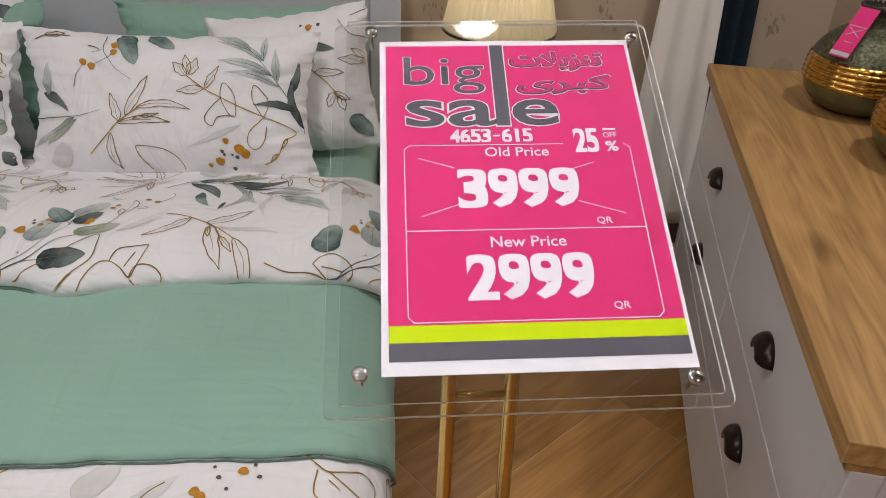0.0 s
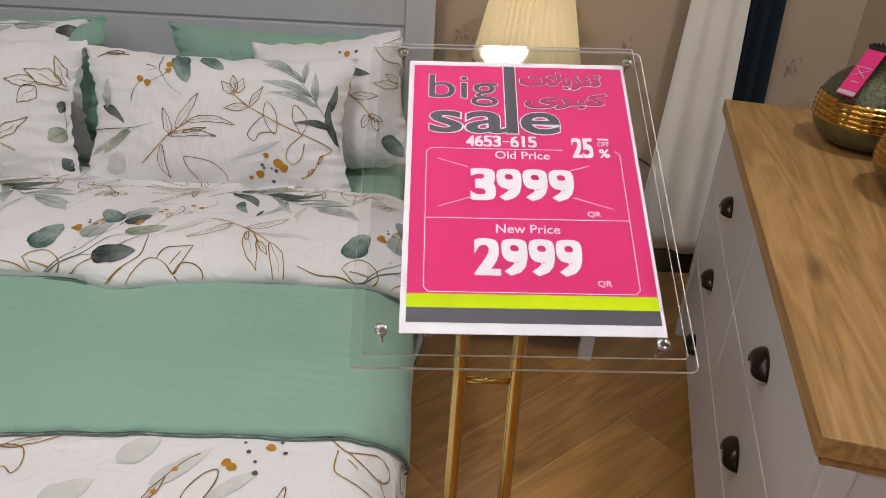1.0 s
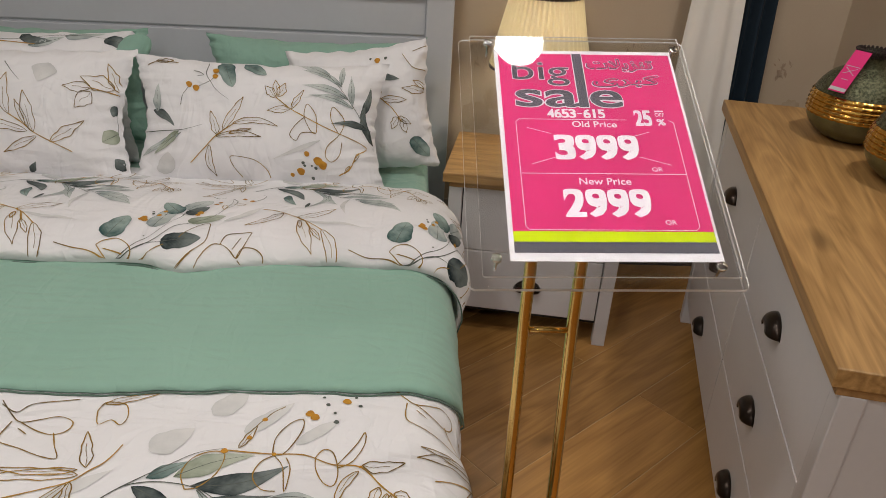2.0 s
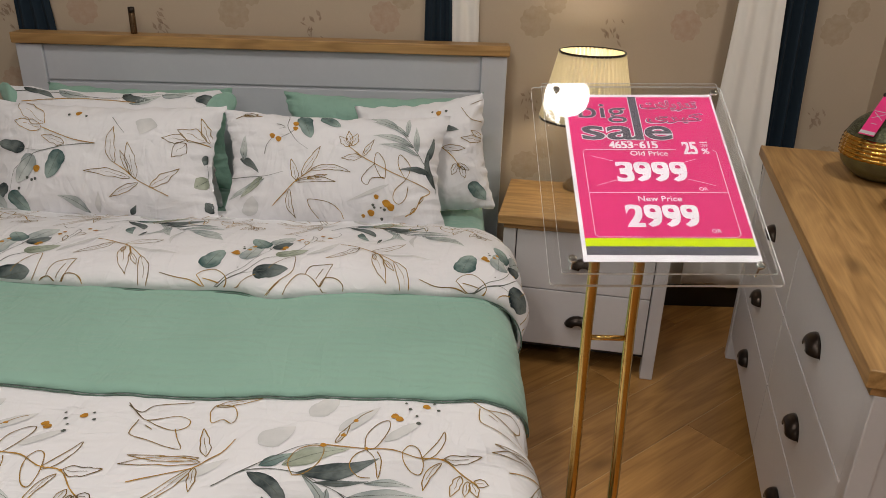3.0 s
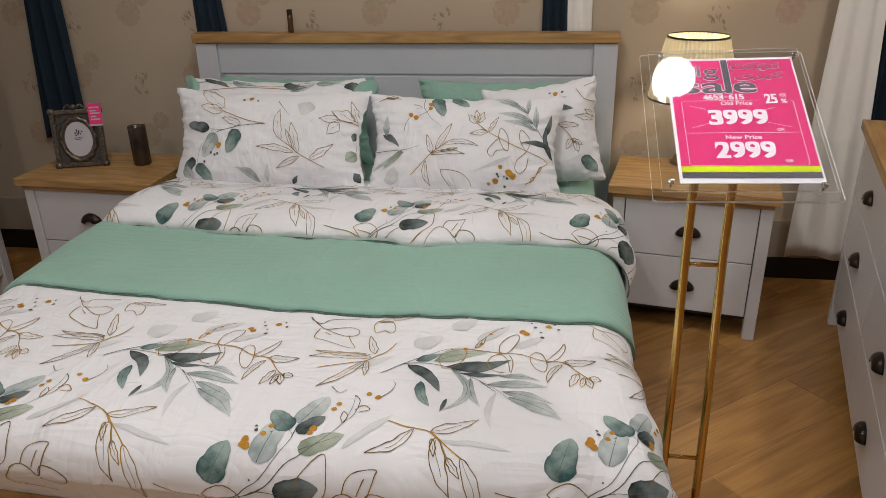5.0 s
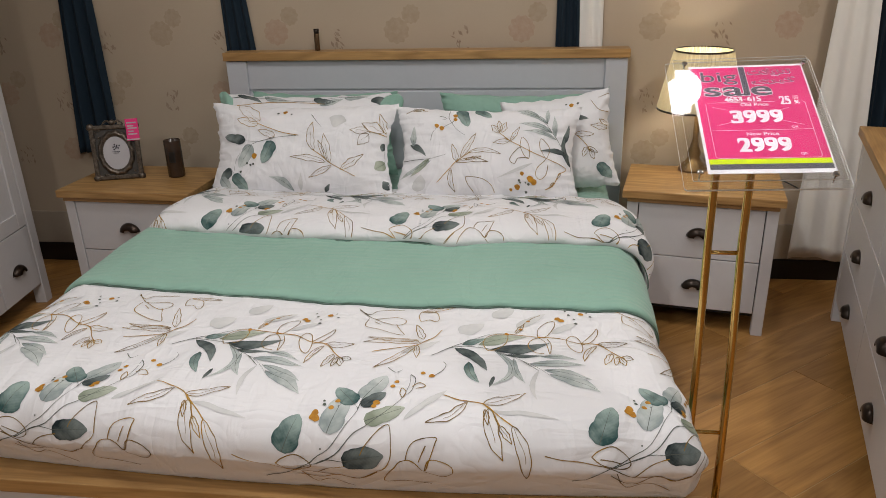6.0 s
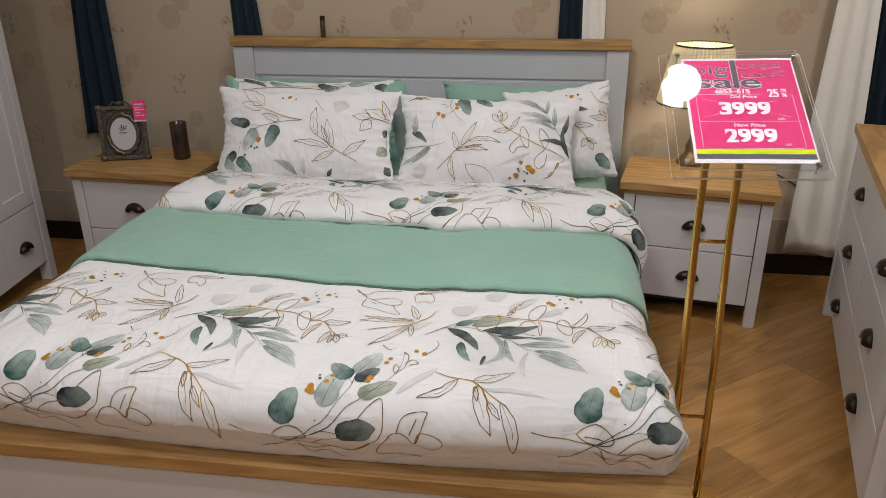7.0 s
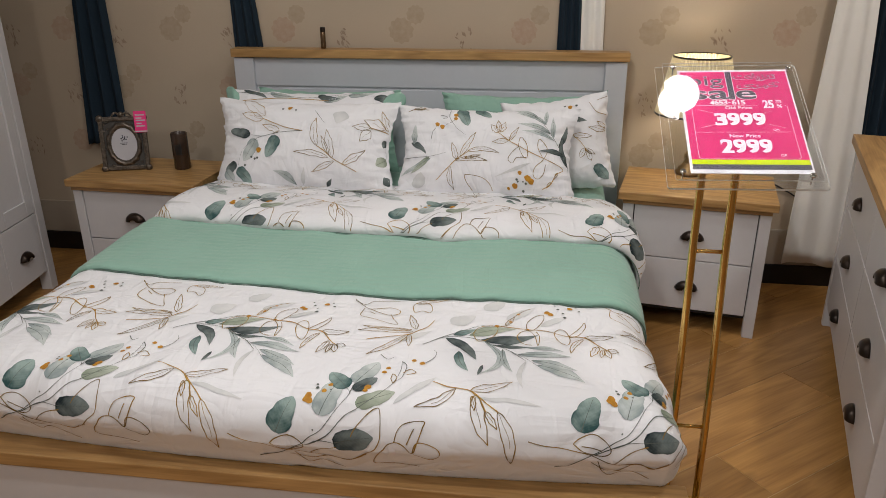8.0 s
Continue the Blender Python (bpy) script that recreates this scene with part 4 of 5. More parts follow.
PILLOW_GOLD_LEAVES = [("g", -116, -43, -140, 28, 23, 0), ("g", -100, -28, -38, 76, 23, 0), ("g", -68, -8, 68, -11, 19, 0.1), ("g", -119, -48, 17, -44, 18, 0.06),
    ("g", -80, -37, -12, -22, 9, 0), ("g", -140, -73, -115, -166, 20, -0.1), ("g", 58, 80, 23, 115, 23, 0), ("g", 62, 82, 52, 136, 20, 0), ("g", 67, 82, 83, 126, 24, 0),
    ("g", 105, 45, 34, 37, 20, 0), ("g", 108, 45, 140, 105, 16, 0), ("g", 314, -77, 295, -104, 8, 0), ("g", 279, -118, 258, -141, 8, 0), ("F", 201, -46, 49, -110, 12, 0)]
PILLOW_GOLD_LINES = [("y", -193, -128, -142, -69, -116, -43, -65, -8), ("y", 58, 80, 105, 45, 154, 20, 202, -3, 264, -27, 338, -59, 305, -85, 278, -125, 242, -148),
    ("l", 151, 55, 160, 59, 185, 26, 188, -24, 171, -21, 150, 20, 151, 55), ("l", 150, 20, 117, -13, 107, -37, 126, -51, 142, -28, 183, -25),
    ("l", 258, -27, 232, 17, 232, 54, 253, 41, 273, 12, 259, -27, 222, -60, 210, -92, 226, -109, 252, -89, 265, -50),
    ("l", -40, -166, -62, -139, -75, -113, -66, -104, -5, -113, 30, -139, 41, -165)]
PILLOW_GOLD_DOTS = []
PILLOW_GOLD = (PILLOW_GOLD_LEAVES, PILLOW_GOLD_LINES, PILLOW_GOLD_DOTS)
PILLOW_GREEN_LEAVES = [("T", -105, 192, -70, 105, 50, 0), ("K", -114, 192, -60, 192, 5, 0), ("T", -46, 192, 23, 152, 34, 0), ("G", 210, 148, 96, 192, 24, -0.08),
    ("G", 250, 117, 118, 175, 18, -0.08), ("G", 274, 80, 131, 121, 21, -0.08), ("G", 296, 52, 153, 90, 17, -0.08), ("G", 247, 119, 235, 192, 16, 0),
    ("G", 292, 58, 268, 153, 19, 0), ("K", 320, 27, 336, 118, 21, -0.1), ("K", 351, -13, 232, 4, 18, -0.1), ("K", 360, -55, 331, 87, 19, 0.1),
    ("G", 360, -52, 360, -74, 5, 0), ("K", -330, 26, -253, -22, 24, 0.1), ("G", -317, 20, -299, 104, 26, 0)]
PILLOW_GREEN_LINES = [("s", 360, -58, 349, -20, 316, 31, 272, 84, 241, 117, 195, 161), ("s", -360, -37, -287, -35, -222, -30, -165, -15),
    ("s", -124, 142, -137, 122, -182, 99), ("s", -233, 43, -226, 70, -203, 102), ("s", -145, 182, -149, 145, -133, 114, -117, 91, -82, 65),
    ("s", -186, 151, -171, 149, -157, 140, -178, 134)]
PILLOW_GREEN_DOTS = [("o", -123, 156, 9), ("o", -123, 137, 8), ("o", -202, 107, 9), ("o", -182, 97, 10), ("o", 155, -89, 8), ("o", 186, -109, 13), ("o", 198, -120, 13),
    ("o", 132, -142, 11), ("o", 106, -153, 6), ("k", 145, -124, 4), ("k", 177, -130, 5), ("k", 166, -124, 3), ("k", 141, -116, 5), ("k", 164, -160, 5)]
PILLOW_GREEN = (PILLOW_GREEN_LEAVES, PILLOW_GREEN_LINES, PILLOW_GREEN_DOTS)
PILLOW_RIM_LEAVES = [("O", -239, -34, -310, -103, 26, 0), ("G", -232, -40, -360, -110, 22, 0), ("F", -269, -163, -265, -96, 59, 0), ("K", -360, -17, -360, 52, 5, 0),
    ("g", -297, 174, -248, 182, 12, 0)]
PILLOW_RIM_LINES = [("l", -327, 160, -287, 175, -234, 176)]
PILLOW_RIM_DOTS = []
PILLOW_RIM = (PILLOW_RIM_LEAVES, PILLOW_RIM_LINES, PILLOW_RIM_DOTS)
PILLOW_SPRAY_LEAVES = [("g", -163, 122, -275, 200, 54, 0), ("g", -175, 105, -273, 126, 40, 0), ("g", -96, 53, -175, 78, 29, 0), ("g", 81, -9, 68, 119, 35, 0.1),
    ("g", 153, -60, 122, 64, 35, 0), ("g", 139, -47, 100, 35, 18, 0), ("g", 135, -58, -20, -39, 24, -0.05), ("g", 161, -72, 58, -122, 21, 0),
    ("g", 198, -86, 299, -19, 26, 0), ("g", 310, 78, 232, 82, 29, 0), ("g", 370, 76, 274, 112, 38, 0), ("g", 313, 65, 273, 18, 43, 0), ("g", 384, 69, 334, 152, 23, 0)]
PILLOW_SPRAY_LINES = [("y", 255, -111, 204, -86, 157, -62, 116, -30, 81, -9), ("y", 11, 57, -58, 67, -114, 85, -176, 108), ("y", 310, 78, 385, 60, 385, 57)]
PILLOW_SPRAY_DOTS = []
PILLOW_SPRAY = (PILLOW_SPRAY_LEAVES, PILLOW_SPRAY_LINES, PILLOW_SPRAY_DOTS)
PILLOW_LEAVES_LEAVES = [("K", -236, 31, -343, 48, 44, 0), ("G", -205, 11, -257, -83, 61, 0), ("T", -105, 29, -149, -67, 63, 0), ("T", -278, -113, -208, -174, 48, 0),
    ("K", -292, -91, -336, -132, 50, 0), ("G", -337, -124, -288, -173, 43, 0), ("K", 385, 14, 364, 14, 34, 0), ("K", 385, -126, 385, 69, 5, 0),
    ("O", 385, -50, 340, -78, 41, 0), ("K", 385, -156, 364, -122, 43, 0), ("G", -12, -176, -114, -121, 30, -0.1), ("F", 15, -176, 26, -103, 18, 0),
    ("K", 118, -179, 144, -145, 16, 0), ("F", 177, 153, 161, 92, 68, 0)]
PILLOW_LEAVES_LINES = [("s", 11, 57, -100, 45, -174, 26, -236, 31), ("s", -100, 45, -200, 15, -271, -39, -278, -113), ("s", 54, 155, 77, 128, 106, 96)]
PILLOW_LEAVES_DOTS = [("o", -188, -36, 12), ("k", -220, -66, 5), ("k", -203, -73, 5), ("k", -245, -101, 5), ("k", -191, -69, 5), ("o", -60, 165, 9), ("k", -88, 159, 5),
    ("k", -30, 155, 4)]
PILLOW_LEAVES = (PILLOW_LEAVES_LEAVES, PILLOW_LEAVES_LINES, PILLOW_LEAVES_DOTS)
PILLOW_SIDE_LEAVES = [("K", 49, 111, 144, 84, 26, 0), ("g", 82, 27, 163, 15, 23, 0), ("g", 126, -36, 103, -73, 22, 0), ("g", 140, -46, 148, -88, 22, 0),
    ("g", 130, -36, 168, -62, 17, 0), ("T", 162, -105, 201, -170, 52, 0), ("g", 225, 35, 150, 55, 23, 0), ("g", 225, 46, 187, 75, 16, 0), ("g", 75, 85, 58, 12, 26, 0)]
PILLOW_SIDE_LINES = [("y", 61, 45, 112, -6, 139, -52), ("l", 150, 164, 183, 117, 225, 97), ("l", 181, 167, 222, 175, 225, 158), ("l", -23, 128, 22, 132, 65, 122)]
PILLOW_SIDE_DOTS = [("o", 72, 155, 9), ("k", 50, 163, 4), ("k", 98, 159, 5)]
PILLOW_SIDE = (PILLOW_SIDE_LEAVES, PILLOW_SIDE_LINES, PILLOW_SIDE_DOTS)

INKS = [LEAF_TEAL, LEAF_DARK, LEAF_GREY, LEAF_OLIVE, LEAF_FAINT, GOLD_PRINT, INK, OCHRE_PRINT, OUTLINE]
KINDS = {"T": 0, "K": 1, "G": 2, "O": 3, "F": 4, "g": 8, "l": 8, "y": 5, "s": 6, "k": 6, "o": 7}


class Print:
    """Gathers flat printed shapes in cloth coordinates and lays them on a cloth."""

    def __init__(self, surface, inside, hold):
        self.surface, self.inside, self.hold = surface, inside, hold
        self.co, self.faces, self.mats, self.uvs = [], [], [], []

    def patch(self, rows, kind, uv=True, lift=0.0012):
        keep = [[self.inside(a, b) for a, b in row] for row in rows]
        if not any(k for row in keep for k in row):
            return
        first, w = len(self.co), len(rows[0])
        for row in rows:
            self.co += [self.surface(*self.hold(a, b), lift) for a, b in row]
        for j in range(len(rows) - 1):
            for i in range(w - 1):
                k = first + j * w + i
                if not (keep[j][i] or keep[j][i + 1] or keep[j + 1][i] or keep[j + 1][i + 1]):
                    continue
                self.faces.append((k, k + 1, k + w + 1, k + w))
                self.mats.append(KINDS[kind])
                s0, s1, q0, q1 = j / (len(rows) - 1), (j + 1) / (len(rows) - 1), i / (w - 1), (i + 1) / (w - 1)
                self.uvs += [(s0, q0), (s0, q1), (s1, q1), (s1, q0)]

    def ribbon(self, pts, w, kind, taper=False, lift=0.0018):
        """A line of width w through points, cut into pieces so that a part off the cloth is left out alone."""
        fine = []
        for (xa, ya), (xb, yb) in zip(pts, pts[1:]):
            n = max(1, int(math.hypot(xb - xa, yb - ya) / 0.012))
            fine += [(xa + (xb - xa) * k / n, ya + (yb - ya) * k / n) for k in range(n)]
        fine.append(pts[-1])
        rows = []
        for i, (x, y) in enumerate(fine):
            xa, ya = fine[max(i - 1, 0)]
            xb, yb = fine[min(i + 1, len(fine) - 1)]
            d = math.hypot(xb - xa, yb - ya) or 1
            q = w / 2 * (1 - 0.75 * i / len(fine) if taper else 0.8 + 0.4 * noise.noise((x * 60, y * 60, 1)))
            rows.append([(x + (yb - ya) / d * q, y - (xb - xa) / d * q), (x - (yb - ya) / d * q, y + (xb - xa) / d * q)])
        for j in range(0, len(rows) - 1, 4):
            self.patch(rows[j:j + 5], kind, lift=lift)

    def leaf(self, kind, x0, y0, x1, y1, w, seed, curl=None):
        dx, dy = x1 - x0, y1 - y0
        ln = math.hypot(dx, dy)
        bend = (0.10 * math.sin(seed * 12.7) if curl is None else curl) * ln
        round_ = kind in "TGKO" and w / ln > 0.40

        def at(s, q):
            width = math.sin(math.pi * min(1, s) ** (0.72 if round_ else 0.85)) ** (0.62 if round_ else 0.9) * w / 2
            width *= (1 + 0.10 * math.sin(9 * s + seed) + 0.04 * math.sin(23 * s + q + seed)) * (1 if round_ else 1.2 - 0.4 * s)
            off = bend * math.sin(math.pi * s) + q * width
            return (x0 + dx * s - dy / ln * off, y0 + dy * s + dx / ln * off)
        if kind == "g":
            n = 26
            for q in (-1, 1):
                self.ribbon([at(k / n, q * (1 + 0.09 * math.sin(17 * k / n + 3 * q + seed * 9))) for k in range(n + 1)], 0.0025, "g")
            self.ribbon([at(0.05 + 0.6 * k / 6, 0.15 * math.sin(k)) for k in range(7)], 0.0013, "g")
        else:
            n = 10
            self.patch([[at(0.01 + 0.98 * k / n, q) for q in (-1, -0.7, -0.35, 0, 0.35, 0.7, 1)] for k in range(n + 1)], kind, lift=0.0012 + 0.0004 * ((seed * 7) % 1))
            if kind != "F":
                self.ribbon([at(0.9 * k / 6, 0) for k in range(7)], 0.0016, "s", taper=True)

    def motif(self, shapes, da, db, size=1.0, shear=0.0):
        """shear: how much the cloth, and the print with it, is pulled up towards both sides."""
        leaves, lines, dots = shapes
        m = 0.001 * size

        def lay(x, y):
            return (da + m * x, db + m * y - shear * abs(da + m * x))
        for i, (kind, x0, y0, x1, y1, w, *curl) in enumerate(leaves):
            self.leaf(kind, *lay(x0, y0), *lay(x1, y1), m * w, i * 0.37 + 0.1, *curl)
        for kind, *p in lines:
            pts = [lay(p[i], p[i + 1]) for i in range(0, len(p), 2)]
            soft = [pts[0]]
            for i in range(len(pts) - 1):
                a, b, c, d = pts[max(i - 1, 0)], pts[i], pts[i + 1], pts[min(i + 2, len(pts) - 1)]
                for k in range(1, 5):
                    t = k / 4
                    soft.append(tuple(0.5 * (2 * b[j] + (c[j] - a[j]) * t + (2 * a[j] - 5 * b[j] + 4 * c[j] - d[j]) * t * t + (3 * b[j] - a[j] - 3 * c[j] + d[j]) * t ** 3) for j in (0, 1)))
            self.ribbon(soft, {"s": 0.0024, "l": 0.0026, "y": 0.0034}[kind], kind, taper=kind == "s")
        for kind, x, y, r in dots:
            cx, cy, r = *lay(x, y), m * r
            self.patch([[(cx + k / 2 * r * (1 + 0.15 * math.sin(3 * a)) * math.cos(a), cy + k / 2 * r * math.sin(a)) for a in (i * math.pi / 6 for i in range(13))] for k in (0.02, 1, 2)], kind, lift=0.0019)

    def lay(self, parent, label):
        me = bpy.data.meshes.new("printed_pattern")
        me.from_pydata([tuple(c) for c in self.co], [], self.faces)
        for m in INKS:
            me.materials.append(m)
        me.polygons.foreach_set("material_index", self.mats)
        uv = me.uv_layers.new(name="leaf")
        uv.data.foreach_set("uv", [c for p in self.uvs for c in p])
        me.polygons.foreach_set("use_smooth", [True] * len(me.polygons))
        ob = new("printed_pattern", me)
        ob.parent = parent
        return tagged(ob, label, kind="stuff")


ALL = (MIST, CLUSTER, OVALS, WEEPING, WILLOW, BLOSSOM, PETALS, FAN, HEM)
STEP = 0.680
pr = Print(duvet, lambda a, b: -DUVET_A - 0.03 < a < DUVET_A - 0.01 and 1.32 < b < 2.268 - 0.75 * max(0.0, abs(a) - 0.86),
           lambda a, b: (min(max(a, -DUVET_A - 0.03), DUVET_A - 0.01), min(max(b, 1.32), 2.268)))
for k in (-2, -1, 0, 1, 2):
    for shapes in ALL:
        pr.motif(shapes, 0.2 + STEP * k, 1.8, shear=0.09)
pr.lay(duvet_ob, "green, grey and gold leaf print")
pr = Print(fold_over, lambda a, b: -1.085 < a < 1.11 and fold_top(a) + 0.02 < b < roll_edge(a) - 0.001,
           lambda a, b: (min(max(a, -1.085), 1.11), min(max(b, fold_top(a) + 0.02), roll_edge(a) - 0.001)))
for k in (-2, -1, 0, 1, 2):
    for shapes in ALL:
        pr.motif(shapes, 0.255 + 0.685 * k, 0.692)
pr.lay(fold_ob, "green, grey and gold leaf print")


# sprays along the second-row pillow's upper edge
PILLOW_EDGE = ([("K", -300, 200, -180, 170, 30), ("G", -180, 205, -60, 180, 34), ("K", 40, 200, 150, 175, 30), ("G", 180, 190, 290, 200, 40), ("K", 300, 180, 370, 150, 36), ("G", 80, 160, 180, 190, 26), ("K", -370, 170, -330, 120, 34)],
        [("s", -380, 180, -200, 195, 0, 180, 200, 195, 370, 170), ("y", -300, 150, -100, 175, 100, 165)], [])


def pillow_face(w, h, t, seed):
    return lambda a, b, lift: pillow_point(2 * a / w, 2 * b / h, w, h, t, seed, -1) + Vector((0, -lift - 0.0006, 0))


for (ob, w, h, t, seed), shapes in zip(PILLOWS, ((PILLOW_GOLD, PILLOW_GREEN, PILLOW_RIM), (PILLOW_SPRAY, PILLOW_LEAVES), (PILLOW_SIDE,), (PILLOW_EDGE,), (), ())):
    if shapes:
        pr = Print(pillow_face(w, h, t, seed), lambda a, b, w=w, h=h: abs(a) < 0.49 * w and abs(b) < 0.49 * h,
                   lambda a, b, w=w, h=h: (min(max(a, -0.49 * w), 0.49 * w), min(max(b, -0.49 * h), 0.49 * h)))
        for s in shapes:
            pr.motif(s, 0, 0)
        pr.lay(ob, "green, grey and gold leaf print")

# ---- small things ----
# vases on the chest of drawers
GLAZE = material("olive_glaze", (0.155, 0.145, 0.065), 0.30, 0.25, (0.09, 0.085, 0.04), scale=25, fine=420, amount=0.6, bump=0.5)
GLAZE_ROUGH = material("olive_glitter_glaze", (0.19, 0.195, 0.115), 0.26, 0.6, (0.05, 0.055, 0.03), scale=150, fine=600, amount=0.7, bump=1.0)
GILT = material("gilt", (0.62, 0.36, 0.09), 0.22, 1.0, (0.45, 0.24, 0.05), scale=30, amount=0.5, bump=0.15)
BEAD = material("dark_beads", (0.06, 0.045, 0.045), 0.25, 0.6)
TAG = material("tag_pink", (0.80, 0.05, 0.23), 0.25, other=(0.75, 0.04, 0.20), amount=0.2)
VASE_R = 0.130


def vase_radius(z):
    """Belly, shoulder and neck of the vase."""
    if z < 0.20:
        q = (z - 0.085) / (0.085 if z < 0.085 else 0.125)
        return max(0.028, VASE_R * math.sqrt(max(0.0, 1 - abs(q) ** 2.3 * (0.80 if z < 0.085 else 0.92))))
    return 0.036 + 0.010 * ((z - 0.225) / 0.025) ** 2 * (1 if z > 0.225 else 0.6)


def vase(m):
    ob = thing("vase", m, "bellied olive green vase with a gilt ribbed band and pink tag", "vase", "vases on the chest of drawers")
    zs = [0.004 * i for i in range(19)]
    part("lower_body", turned(bmesh.new(), [(0.0005, 0.0)] + [(vase_radius(z), z) for z in zs], 64), GLAZE, ob, "smooth olive glazed belly", smooth=True)

    def facets(r, z, a):
        return r + 0.0012 * math.cos(a * 34)
    part("band", turned(bmesh.new(), [(vase_radius(0.070 + 0.0008 * i) + 0.0034 * abs(math.sin(i * math.pi / 16)), 0.070 + 0.0008 * i) for i in range(81)], 136, facets), GILT, ob, "gilt band of five faceted ribs", smooth=True)
    part("shoulder", turned(bmesh.new(), [(vase_radius(0.1345 + 0.004 * i), 0.1345 + 0.004 * i) for i in range(30)], 64), GLAZE_ROUGH, ob, "rough glittering shoulder and neck", smooth=True)
    bm = bmesh.new()
    for row in range(3):
        for i in range(26):
            a = 2 * math.pi * (i + 0.5 * row) / 26
            bmesh.ops.create_icosphere(bm, subdivisions=1, radius=0.0048, matrix=Matrix.Translation(((0.045 - 0.002 * row) * math.cos(a), (0.045 - 0.002 * row) * math.sin(a), 0.252 - 0.007 * row)))
    tagged(part("bead_rim", bm, BEAD, ob, "rim of dark beads", smooth=True), kind="stuff")
    d = Vector((-0.86, -0.51, 0)).normalized()
    side = Vector((0.51, -0.86, 0)).normalized()
    top, low = d * 0.056 + Vector((0, 0, 0.252)), d * 0.138 + Vector((0, 0, 0.152))
    bm = bmesh.new()
    nrm = side.cross(top - low).normalized()
    for v in box(bm, -0.5, 0.5, -0.5, 0.5, -0.5, 0.5).verts:
        p = v.co.copy()
        v.co = low + (top - low) * (p.y + 0.5) + side * (p.x * 0.046) + nrm * (p.z * 0.002)
    tag = part("price_tag", bm, TAG, ob, "pink sale tag")
    for y, w in ((0.62, 0.040), (0.06, 0.046)):
        bm = bmesh.new()
        sgn = 1 if nrm.dot(d) > 0 else -1
        q = low + (top - low) * y + nrm * sgn * 0.0016
        e = (top - low).normalized() * (0.0009 if y > 0.1 else 0.005)
        bm.faces.new([bm.verts.new(p) for p in (q - side * w / 2 - e, q + side * w / 2 - e, q + side * w / 2 + e, q - side * w / 2 + e)])
        part("tag_rule", bm, WHITE_INK, tag)
    for x0, y0, x1, y1 in ((-0.016, 0.42, 0.016, 0.58), (-0.016, 0.58, 0.016, 0.42), (-0.008, 0.30, 0.010, 0.30)):
        bm = bmesh.new()
        p, q = (low + (top - low) * yy + side * xx + nrm * sgn * 0.0016 for xx, yy in ((x0, y0), (x1, y1)))
        w = (q - p).cross(nrm).normalized() * 0.0008
        bm.faces.new([bm.verts.new(c) for c in (p - w, q - w, q + w, p + w)])
        part("tag_rule", bm, WHITE_INK, tag)
    return ob


v1 = vase(pose(2.042, -0.632, 0.846))
copy_thing(v1, pose(2.032, -0.966, 0.846, 0, 0, 20))

# photo frame, candle holder and tag on the nightstand
PEWTER = material("dark_pewter", (0.060, 0.050, 0.040), 0.34, 0.75, (0.20, 0.165, 0.135), scale=70, fine=300, amount=0.6, bump=0.6)
fr = thing("photo_frame", pose(-1.347, -0.335, 0.607, -9, 0, 18), "ornate dark pewter photo frame with an oval white mat", "photo frame")
FW, FH = 0.104, 0.245
part("backing", boxes((-FW + 0.012, FW - 0.012, -0.004, 0.006, 0.012, FH - 0.012), bevel=0.001), material("frame_back", (0.05, 0.045, 0.04), 0.5), fr)
for x0, x1, z0, z1 in ((-FW, -FW + 0.02, 0, FH), (FW - 0.02, FW, 0, FH), (-FW + 0.02, FW - 0.02, 0, 0.02), (-FW + 0.02, FW - 0.02, FH - 0.02, FH)):
    part("rail", boxes((x0, x1, -0.012, 0.008, z0, z1), bevel=0.004), PEWTER, fr)
for sx in (-1, 1):
    for z in (0.008, FH - 0.008):
        b = bmesh.new()
        bmesh.ops.create_icosphere(b, subdivisions=2, radius=0.017, matrix=Matrix.Translation((sx * (FW - 0.008), -0.006, z)))
        b.transform(Matrix.Diagonal((1, 0.75, 1, 1)))
        part("corner_boss", b, PEWTER, fr, smooth=True)
OV = 0.118


def oval(r0, r1, y0, y1, n=64):
    bm = bmesh.new()

    def f(u, v):
        a = 2 * math.pi * u
        r = r0 + (r1 - r0) * v
        y = y0 + (y1 - y0) * math.sin(v * math.pi)
        wob = 1 + 0.03 * math.sin(a * 14) * (1 if v > 0.3 else 0)
        return (r * wob * math.cos(a), y, OV + 1.32 * r * wob * math.sin(a))
    grid(bm, n, 8, f, wrap_u=True)
    return bm


part("oval_moulding", oval(0.056, 0.078, -0.006, -0.017), PEWTER, fr, smooth=True)
part("mat", oval(0.001, 0.057, -0.0062, -0.0064), PAPER, fr, "white oval mat")
rnd = random.Random(5)
b = bmesh.new()
for i in range(70):
    a = rnd.uniform(0, 2 * math.pi)
    x, z = rnd.uniform(-0.086, 0.086), OV + rnd.uniform(-0.108, 0.108)
    if 0.084 < math.hypot(x, (z - OV) / 1.32) < 0.2 and abs(x) < 0.09:
        bmesh.ops.create_icosphere(b, subdivisions=1, radius=rnd.uniform(0.004, 0.009), matrix=Matrix.Translation((x, -0.005, z)))
for i in range(16):
    for s in (-1, 1):
        q = i / 15
        bmesh.ops.create_icosphere(b, subdivisions=1, radius=0.006 - 0.002 * q, matrix=Matrix.Translation((s * (0.008 + 0.075 * q), -0.008, FH + 0.006 + 0.016 * math.sin(q * math.pi * 2.0) - 0.02 * q)))
bmesh.ops.create_icosphere(b, subdivisions=2, radius=0.012, matrix=Matrix.Translation((0, -0.008, FH + 0.010)))
